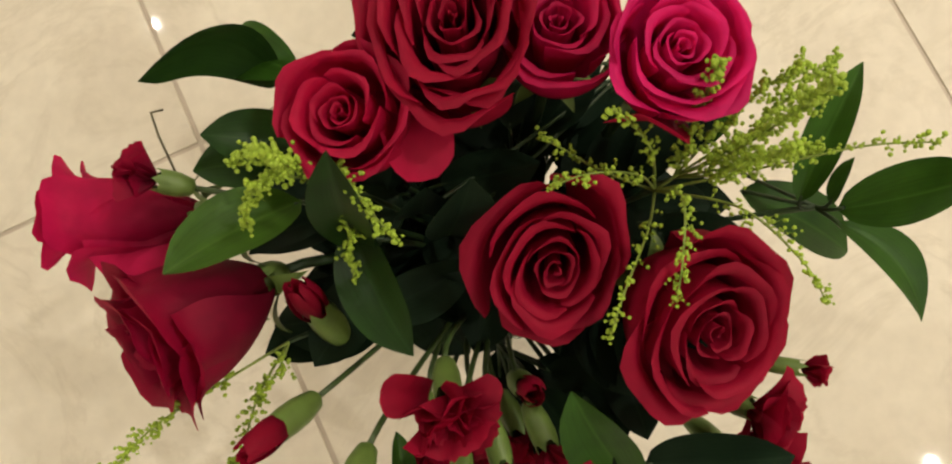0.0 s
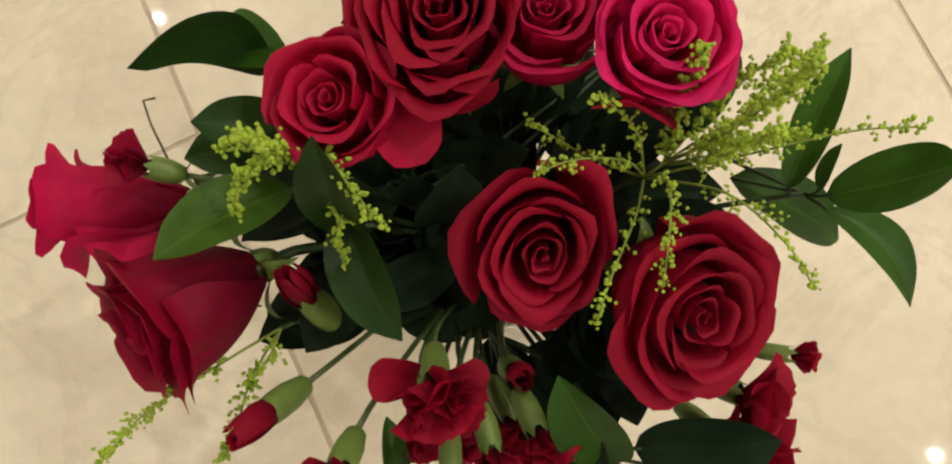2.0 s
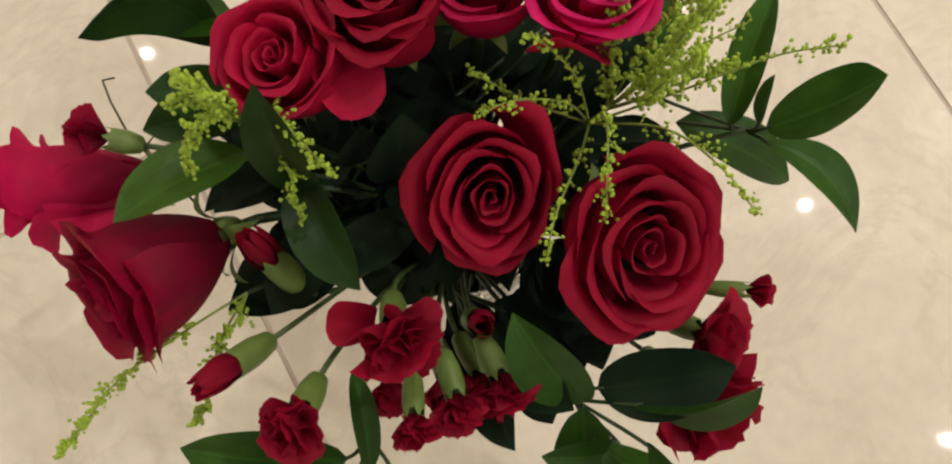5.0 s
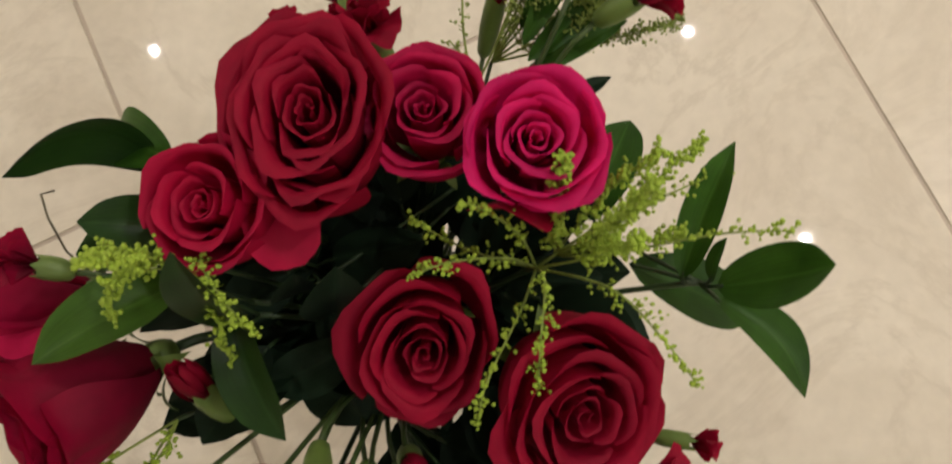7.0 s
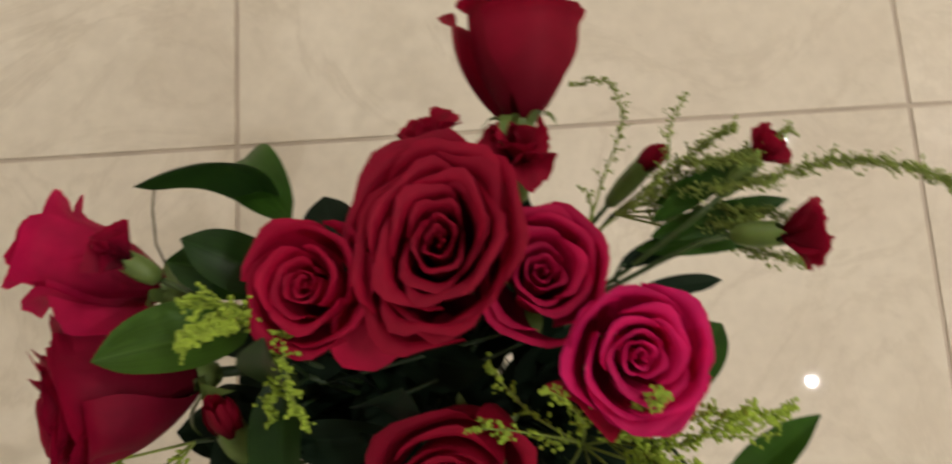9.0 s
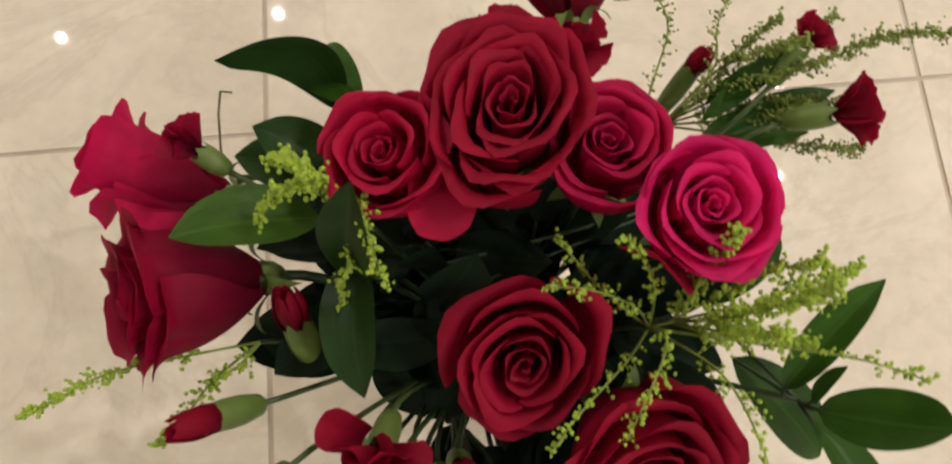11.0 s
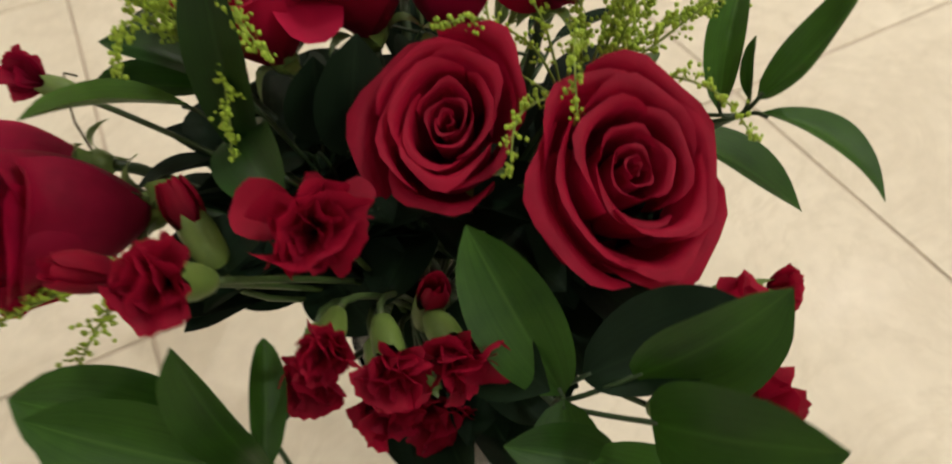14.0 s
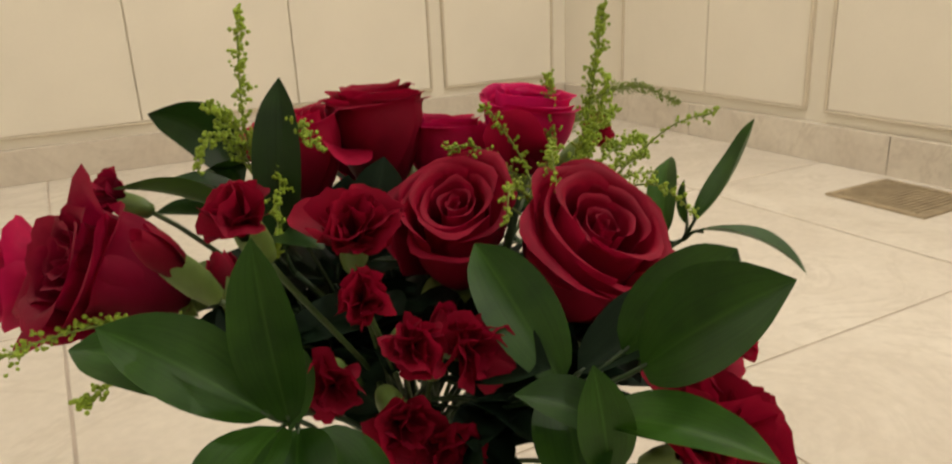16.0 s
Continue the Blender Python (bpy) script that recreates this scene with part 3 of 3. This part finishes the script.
# ---- unseen vase, added on the floor to hold the stems ----
def vase():
    m, nt, b = material("clear_glass")
    b.inputs["Base Color"].default_value = (0.94, 0.97, 0.95, 1)
    b.inputs["Roughness"].default_value = 0.02
    b.inputs["Transmission Weight"].default_value = 1.0
    b.inputs["IOR"].default_value = 1.46
    t = thing("vase", "clear glass cylinder vase on the marble floor, unseen, added to hold the stems", "vase", "", "", (GATHER.x, GATHER.y, 0))
    bm = bmesh.new()
    prof = [(0.0, 0.0), (0.048, 0.0), (0.052, 0.004), (0.054, 0.10), (0.058, 0.235), (0.0565, 0.238), (0.0545, 0.235), (0.0505, 0.10), (0.048, 0.010), (0.0, 0.009)]
    n = 40
    rings = []
    for r, z in prof:
        rings.append([bm.verts.new((r * math.cos(2 * math.pi * i / n), r * math.sin(2 * math.pi * i / n), z)) for i in range(n)] if r else [bm.verts.new((0, 0, z))])
    for p, q in zip(rings, rings[1:]):
        for i in range(n):
            j = (i + 1) % n
            if len(p) == 1:
                bm.faces.new((p[0], q[i], q[j]))
            elif len(q) == 1:
                bm.faces.new((p[i], q[0], p[j]))
            else:
                bm.faces.new((p[i], q[i], q[j], p[j]))
    bmesh.ops.recalc_face_normals(bm, faces=bm.faces[:])
    part("glass_body", bm, m, t, "", True)


vase()

# ---- roses ----
RED, PINKISH = "open deep red rose with velvety spiral petals", "crimson red rose, its outer petals pinkish"
rose((0.137, -0.042, 0.434), (-0.22, -0.42, 0.88), 0.045, 0.072, M_RED, 11, RED, None, 0.9, 6, oval=(0.88, 1.10), long=(0.061, 0.060, 0.041), n_mid=5)
rose((0.1965, -0.104, 0.428), (0.10, -0.52, 0.82), 0.053, 0.080, M_RED, 12, "large open deep red rose with spiral petals", None, 1.0, 7, oval=(0.90, 1.04), long=(0.020, 0.071, 0.064), n_mid=5)
rose((0.229, 0.022, 0.478), (0.08, -0.10, 1.0), 0.040, 0.062, M_PINK, 13, "open magenta pink rose with a red underside", None, 0.7, 7, 0.85, n_mid=5)
rose((0.077, 0.064, 0.473), (-0.22, 0.05, 0.97), 0.040, 0.060, M_CRIMSON, 14, PINKISH, None, 0.6, 6, 0.85, n_mid=4)
rose((0.141, 0.080, 0.482), (0.0, 0.10, 1.0), 0.051, 0.078, M_RED, 15, "very large open deep red rose with layered petals", None, 0.9, 8, 0.95, 0.0, (0.86, 1.12), n_mid=8, ruffle=1.7)
rose((0.190, 0.066, 0.458), (0.10, 0.10, 0.98), 0.043, 0.065, M_MAGENTA, 16, PINKISH, None, 0.5, 6, 0.8, n_mid=4)
rose((-0.092, 0.105, 0.392), (-0.86, 0.36, 0.10), 0.044, 0.082, M_MAGENTA, 17, "half-open crimson rose leaning outwards, outer petals flared", None, 1.0, 5, 0.85, ruffle=2.2, n_mid=4, n_in=5, bell=1.0)
rose((-0.065, 0.010, 0.424), (-0.83, -0.20, 0.52), 0.053, 0.080, M_WINE, 18, "half-open dark red rose leaning outwards over the leaves", None, 0.9, 6, 0.9, ruffle=2.8, n_mid=6, n_in=6, bell=0.6)
rose((0.187, 0.222, 0.416), (0.02, 0.98, 0.12), 0.045, 0.072, M_RED, 19, "half-open red rose leaning away over the floor", None, 0.8, 6, 0.8, ruffle=1.4)

# broad outer petals that hang away from the blooms
def flap(bloom, base, tip, width, facing, mat, seed, curl=0.2):
    loose_petal(bloom, base, tip, width, facing, mat, seed, curl)


_roses = [o for o in scene.objects if o.name.split(".")[0] == "rose"]
flap(_roses[3], (0.104, 0.072, 0.440), (0.099, 0.024, 0.448), 0.036, (0.35, -0.25, 0.85), M_CRIMSON, 201, 0.35)
flap(_roses[1], (0.180, -0.090, 0.395), (0.152, -0.095, 0.415), 0.050, (-0.7, -0.2, 0.6), M_RED, 203, 0.25)
flap(_roses[2], (0.222, 0.010, 0.430), (0.198, 0.002, 0.468), 0.040, (-0.7, -0.5, 0.5), M_CRIMSON, 204, 0.2)
flap(_roses[6], (-0.030, 0.078, 0.385), (-0.078, 0.064, 0.398), 0.056, (0.0, -0.3, 1), M_MAGENTA, 205, 0.2)

# ---- carnations ----
_big = carnation((0.064, -0.081, 0.441), (-0.15, -0.6, 0.72), 0.0255, 31, 0.62, 14)
loose_petal(_big, (0.060, -0.066, 0.434), (0.041, -0.057, 0.446), 0.024, (-0.2, -0.4, 0.9), M_CARN, 207, 0.15)
carnation((0.009, -0.095, 0.462), (-0.35, -0.45, 0.75), 0.0215, 32, 0.8, 10, label="loose red spray carnation with a few broad petals")
carnation((0.050, -0.122, 0.422), (-0.3, -0.75, 0.45), 0.017, 33, 0.6, 13)
carnation((0.040, -0.100, 0.374), (-0.3, -0.85, 0.2), 0.018, 34, 0.6, 14)
carnation((0.072, -0.126, 0.395), (-0.15, -0.9, 0.25), 0.0195, 35, 0.6, 15)
carnation((0.099, -0.130, 0.388), (0.0, -0.9, 0.3), 0.0225, 36, 0.62, 15)
carnation((0.069, -0.114, 0.348), (-0.1, -0.95, 0.0), 0.025, 37, 0.75, 15)
carnation((0.088, -0.122, 0.333), (0.05, -0.95, 0.0), 0.023, 38, 0.75, 15)
carnation((0.252, -0.148, 0.358), (0.75, -0.5, 0.25), 0.015, 39, 0.5, 9)
carnation((0.216, -0.160, 0.370), (0.5, -0.65, 0.5), 0.027, 40, 0.8, 10)
carnation((0.199, -0.191, 0.338), (0.25, -0.70, 0.55), 0.049, 41, 0.95, 14, 0.03, "large bright red carnation with frilled petals")
carnation((0.183, 0.138, 0.424), (0.0, 0.6, 0.75), 0.027, 42, 0.95, 8)
carnation((0.134, 0.142, 0.430), (-0.25, 0.5, 0.8), 0.024, 43, 0.8, 9)
carnation((0.314, 0.128, 0.423), (0.6, 0.6, 0.45), 0.017, 44, 0.6, 8)
carnation((0.328, 0.080, 0.427), (0.75, -0.1, 0.5), 0.024, 45, 0.55, 8)
carnation((-0.029, 0.091, 0.434), (-0.65, 0.45, 0.35), 0.019, 46, 0.42, 11, 0.018, "closed dark red spray carnation", M_WINE)
bud((0.266, 0.139, 0.394), (0.240, 0.116, 0.349), 0.0065, 51, red=0.25)
bud((-0.028, -0.0565, 0.449), (0.004, -0.045, 0.406), 0.0078, 52, red=0.42)
bud((0.016, 0.012, 0.410), (0.022, -0.022, 0.372), 0.0088, 53, red=0.42)
bud((0.104, -0.092, 0.394), (0.098, -0.080, 0.350), 0.0075, 54)

# ---- leaf branches ----
GLOSSY = "glossy pointed green ruscus leaves on a thin branch"
branch(GLOSSY, (0.284, -0.066, 0.385), [
    ((0.276, -0.060, 0.388), (0.322, -0.011, 0.426), 0.022, (-0.5, 0.1, 0.8), 0.10, 0.4),
    ((0.288, -0.072, 0.398), (0.320, -0.083, 0.462), 0.032, (-0.72, 0.46, 0.52), 0.20, 0.2, (0.80, -0.44, 0.1)),
    ((0.286, -0.078, 0.395), (0.306, -0.144, 0.385), 0.024, (0.2, 0.0, 1), 0.26, 0.2, (0.85, 0.3, 0.5)),
    ((0.258, -0.040, 0.368), (0.315, -0.100, 0.330), 0.036, (0.1, 0.1, 1), 0.10, 0.0),
    ((0.250, -0.008, 0.366), (0.303, 0.040, 0.350), 0.034, (-0.2, 0.1, 1), 0.10, 0.0),
    ((0.287, -0.068, 0.396), (0.297, -0.052, 0.420), 0.010, (-0.5, 0.3, 0.5), 0.1, 0.0)], 71)
branch(GLOSSY, (0.128, -0.150, 0.362), [
    ((0.131, -0.153, 0.371), (0.119, -0.097, 0.427), 0.036, (-0.35, -0.7, 0.62), 0.10, 0.1),
    ((0.155, -0.166, 0.386), (0.205, -0.184, 0.430), 0.046, (-0.35, -0.85, 0.35), 0.12, 0.0),
    ((0.149, -0.186, 0.389), (0.171, -0.239, 0.442), 0.043, (-0.35, -0.55, 0.75), 0.12, 0.0),
    ((0.128, -0.178, 0.368), (0.166, -0.246, 0.372), 0.030, (-0.1, -0.2, 0.97), 0.14, 0.0),
    ((0.138, -0.186, 0.360), (0.098, -0.167, 0.384), 0.026, (0.1, -0.5, 0.85), 0.18, 0.0),
    ((0.128, -0.192, 0.348), (0.117, -0.195, 0.402), 0.024, (-0.4, -0.85, 0.3), 0.1, 0.0),
    ((0.130, -0.155, 0.372), (0.108, -0.200, 0.345), 0.034, (-0.2, -0.2, 0.9), 0.1, 0.0)], 72)
branch(GLOSSY, (0.018, -0.112, 0.372), [
    ((0.006, -0.118, 0.386), (-0.062, -0.074, 0.412), 0.040, (-0.1, -0.4, 0.9), 0.12, 0.0),
    ((0.012, -0.128, 0.378), (0.007, -0.122, 0.457), 0.029, (-0.5, -0.84, 0.1), 0.06, 0.0),
    ((0.004, -0.128, 0.384), (-0.050, -0.100, 0.428), 0.036, (0.0, -0.6, 0.8), 0.12, 0.0),
    ((0.008, -0.132, 0.380), (-0.036, -0.172, 0.366), 0.034, (-0.3, -0.3, 0.9), 0.14, 0.0),
    ((0.014, -0.134, 0.378), (-0.006, -0.196, 0.364), 0.032, (-0.2, -0.4, 0.9), 0.14, 0.0),
    ((0.022, -0.132, 0.374), (0.026, -0.192, 0.358), 0.030, (0.0, -0.4, 0.9), 0.14, 0.0),
    ((0.030, -0.078, 0.388), (0.012, -0.132, 0.378), 0.016, (0.5, -0.3, 0.8), 0.1, 0.0)], 73)
branch("glossy leaf low under the large rose, shade put into its colour", (0.136, -0.146, 0.366), [
    ((0.142, -0.150, 0.372), (0.206, -0.172, 0.404), 0.040, (-0.2, -0.2, 1), 0.1, 0.0)], 79, M_SHADELEAF)
branch("dark glossy arched leaves on a thin branch", (0.055, 0.085, 0.400), [
    ((0.054, 0.108, 0.422), (0.003, 0.110, 0.477), 0.036, (-0.35, -0.72, 0.60), 0.54, 0.0, (0.40, 0.74, 0.40)),
    ((0.056, 0.072, 0.412), (0.010, 0.094, 0.440), 0.030, (-0.2, 0.1, 0.9), 0.1, 0.0)], 74, M_DEEPLEAF)
branch(GLOSSY, (0.058, 0.090, 0.402), [
    ((0.066, 0.100, 0.440), (0.030, 0.146, 0.405), 0.032, (-0.3, 0.4, 0.8), 0.25, 0.0),
    ((0.050, 0.075, 0.405), (-0.006, 0.086, 0.421), 0.030, (-0.1, -0.1, 1), 0.08, 0.0)], 77)
branch("bright yellow-green glossy leaf on a thin stalk", (0.060, 0.030, 0.385), [
    ((0.038, 0.048, 0.418), (-0.028, 0.036, 0.452), 0.037, (0.0, 0.25, 0.95), 0.10, 0.0)], 75, M_LIGHTLEAF)
branch("dark pointed leaves, one upright and one drooping", (0.060, 0.022, 0.385), [
    ((0.055, 0.028, 0.408), (0.057, -0.047, 0.424), 0.034, (-0.35, 0.0, 0.9), 0.16, 0.0),
    ((0.054, 0.016, 0.402), (0.0665, 0.036, 0.500), 0.029, (-0.5, -0.8, 0.2), 0.08, 0.0)], 78, M_DEEPLEAF)


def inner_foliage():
    """The dense leaves under the blooms, layer on layer, with shade put into their colour."""
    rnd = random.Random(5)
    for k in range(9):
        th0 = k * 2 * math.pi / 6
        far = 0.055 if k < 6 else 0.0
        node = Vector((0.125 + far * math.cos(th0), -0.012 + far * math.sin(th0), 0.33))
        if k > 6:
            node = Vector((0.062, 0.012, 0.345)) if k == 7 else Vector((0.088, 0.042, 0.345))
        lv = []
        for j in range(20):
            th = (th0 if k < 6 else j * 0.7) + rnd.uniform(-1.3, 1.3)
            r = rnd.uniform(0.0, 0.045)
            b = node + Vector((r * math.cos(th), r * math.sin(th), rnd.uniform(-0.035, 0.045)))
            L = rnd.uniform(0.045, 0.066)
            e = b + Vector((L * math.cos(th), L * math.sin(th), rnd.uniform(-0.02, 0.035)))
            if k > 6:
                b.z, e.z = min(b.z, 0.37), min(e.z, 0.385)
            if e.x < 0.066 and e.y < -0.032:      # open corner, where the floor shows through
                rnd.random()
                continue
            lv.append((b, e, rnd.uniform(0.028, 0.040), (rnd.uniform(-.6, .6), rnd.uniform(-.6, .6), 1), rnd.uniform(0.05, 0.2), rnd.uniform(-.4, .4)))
        branch("dense green leaves filling the middle of the bouquet, coloured as in shade", node, lv, 80 + k, M_SHADELEAF)


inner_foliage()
branch("pointed leaves tucked behind the blooms, coloured as in shade", (0.240, 0.055, 0.360), [
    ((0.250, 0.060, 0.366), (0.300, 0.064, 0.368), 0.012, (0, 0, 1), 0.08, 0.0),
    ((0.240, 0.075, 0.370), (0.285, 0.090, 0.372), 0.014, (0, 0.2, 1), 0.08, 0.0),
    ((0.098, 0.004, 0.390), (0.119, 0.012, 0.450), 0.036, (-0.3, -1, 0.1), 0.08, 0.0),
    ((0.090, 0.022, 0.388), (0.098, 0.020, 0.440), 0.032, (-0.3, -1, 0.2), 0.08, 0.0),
    ((0.128, 0.098, 0.410), (0.098, 0.112, 0.432), 0.026, (0.0, 0.2, 1), 0.15, 0.0)], 76, M_SHADELEAF)

# ---- goldenrod ----
YELLOW = "yellow-green goldenrod sprig with tiny round buds"
goldenrod((0.220, -0.020, 0.395), [
    [(0.224, -0.010, 0.44), (0.233, 0.007, 0.488)],
    [(0.245, -0.022, 0.425), (0.280, -0.012, 0.440), (0.304, -0.007, 0.438)],
    [(0.235, -0.026, 0.44), (0.244, -0.028, 0.49), (0.250, -0.028, 0.53)],
    [(0.232, -0.032, 0.43), (0.240, -0.036, 0.465), (0.244, -0.040, 0.49)],
    [(0.240, -0.012, 0.43), (0.262, -0.006, 0.45), (0.278, -0.005, 0.462)],
    [(0.240, -0.030, 0.42), (0.262, -0.038, 0.435), (0.275, -0.042, 0.44)]], 91, YELLOW, None, 1.7, 0.00135)
goldenrod((0.208, -0.022, 0.395), [
    [(0.205, -0.035, 0.445), (0.190, -0.060, 0.455), (0.181, -0.078, 0.440)],
    [(0.190, -0.040, 0.42), (0.160, -0.065, 0.440), (0.148, -0.080, 0.426)],
    [(0.195, -0.015, 0.43), (0.170, -0.008, 0.452), (0.152, -0.006, 0.452)],
    [(0.205, -0.008, 0.435), (0.195, 0.004, 0.46), (0.187, 0.010, 0.474)],
    [(0.182, -0.004, 0.42), (0.168, 0.012, 0.43), (0.160, 0.022, 0.432)],
    [(0.235, -0.050, 0.42), (0.245, -0.085, 0.432), (0.251, -0.109, 0.420)],
    [(0.245, -0.035, 0.42), (0.285, -0.050, 0.455), (0.312, -0.063, 0.463)],
    [(0.245, -0.018, 0.41), (0.285, -0.020, 0.42), (0.315, -0.020, 0.41)]], 95, "thin wispy goldenrod sprig hanging between the roses", M_SOLID, 0.62, 0.0012)
goldenrod((0.055, 0.050, 0.43), [
    [(0.048, 0.050, 0.47), (0.048, 0.045, 0.506), (0.050, 0.038, 0.540)],
    [(0.040, 0.055, 0.46), (0.028, 0.045, 0.47), (0.016, 0.037, 0.453)],
    [(0.040, 0.058, 0.47), (0.030, 0.058, 0.485)],
    [(0.044, 0.046, 0.47), (0.032, 0.044, 0.483)],
    [(0.066, 0.040, 0.463), (0.072, 0.018, 0.472), (0.076, 0.001, 0.462)],
    [(0.060, 0.030, 0.45), (0.052, 0.010, 0.43), (0.043, -0.005, 0.409)]], 92, YELLOW, None, 1.15, 0.00132)
goldenrod((-0.005, -0.010, 0.380), [
    [(-0.040, -0.016, 0.394), (-0.083, -0.022, 0.394), (-0.115, -0.032, 0.384), (-0.140, -0.038, 0.374)],
    [(-0.030, -0.030, 0.385), (-0.050, -0.052, 0.380), (-0.062, -0.060, 0.375)],
    [(-0.015, -0.022, 0.385), (-0.030, -0.032, 0.390)]], 93, "pale goldenrod sprig drooping beside the roses", M_SOLID, 1.3, 0.0013)
_far = goldenrod((0.243, 0.110, 0.350), [
    [(0.285, 0.112, 0.40), (0.321, 0.112, 0.425), (0.343, 0.114, 0.440), (0.367, 0.105, 0.455), (0.390, 0.094, 0.455), (0.414, 0.079, 0.440)],
    [(0.275, 0.120, 0.385), (0.300, 0.125, 0.41), (0.325, 0.135, 0.43)],
    [(0.270, 0.105, 0.38), (0.300, 0.100, 0.40), (0.330, 0.090, 0.41)],
    [(0.265, 0.120, 0.38), (0.285, 0.135, 0.405), (0.300, 0.140, 0.42)],
    [(0.290, 0.090, 0.37), (0.320, 0.075, 0.385), (0.345, 0.070, 0.39)],
    [(0.268, 0.112, 0.39), (0.290, 0.110, 0.41), (0.312, 0.108, 0.43)],
    [(0.270, 0.100, 0.375), (0.292, 0.092, 0.395), (0.312, 0.092, 0.41)],
    [(0.272, 0.126, 0.395), (0.292, 0.122, 0.42), (0.305, 0.118, 0.435)]], 94, "green goldenrod sprig reaching out over the floor", M_SOLIDG, 2.4, 0.00095)
for _k, (_b, _e, _w) in enumerate((((0.259, 0.098, 0.385), (0.316, 0.132, 0.412), 0.015), ((0.258, 0.090, 0.380), (0.331, 0.103, 0.402), 0.017), ((0.250, 0.084, 0.372), (0.318, 0.084, 0.388), 0.013), ((0.262, 0.108, 0.385), (0.300, 0.120, 0.418), 0.012))):
    leaf_sheet("leaf", _far, _b, _e, _w, (-0.1, -0.1, 1), M_LEAF, 310 + _k, 0.12)
goldenrod((0.222, 0.092, 0.362), [
    [(0.232, 0.122, 0.382), (0.246, 0.157, 0.388), (0.240, 0.182, 0.386), (0.220, 0.183, 0.380)],
    [(0.250, 0.110, 0.385), (0.266, 0.125, 0.40), (0.270, 0.147, 0.402), (0.281, 0.168, 0.40)],
    [(0.226, 0.108, 0.375), (0.222, 0.120, 0.385)]], 96, "thin sparse goldenrod wisps curling over the floor", M_SOLIDG, 0.7, 0.00095)

# a dry curled twig
_tw = thing("dry_twig", "thin dry curled brown twig beside a bud", "twig", "", "", (-0.02, 0.105, 0.40))
part("twig", tube([(-0.015, 0.06, 0.36), (-0.022, 0.100, 0.395), (-0.020, 0.118, 0.405), (-0.019, 0.132, 0.405), (-0.014, 0.133, 0.40)], 0.0007, 5, Vector((-0.02, 0.105, 0.40))), M_TWIG, _tw, "", True)
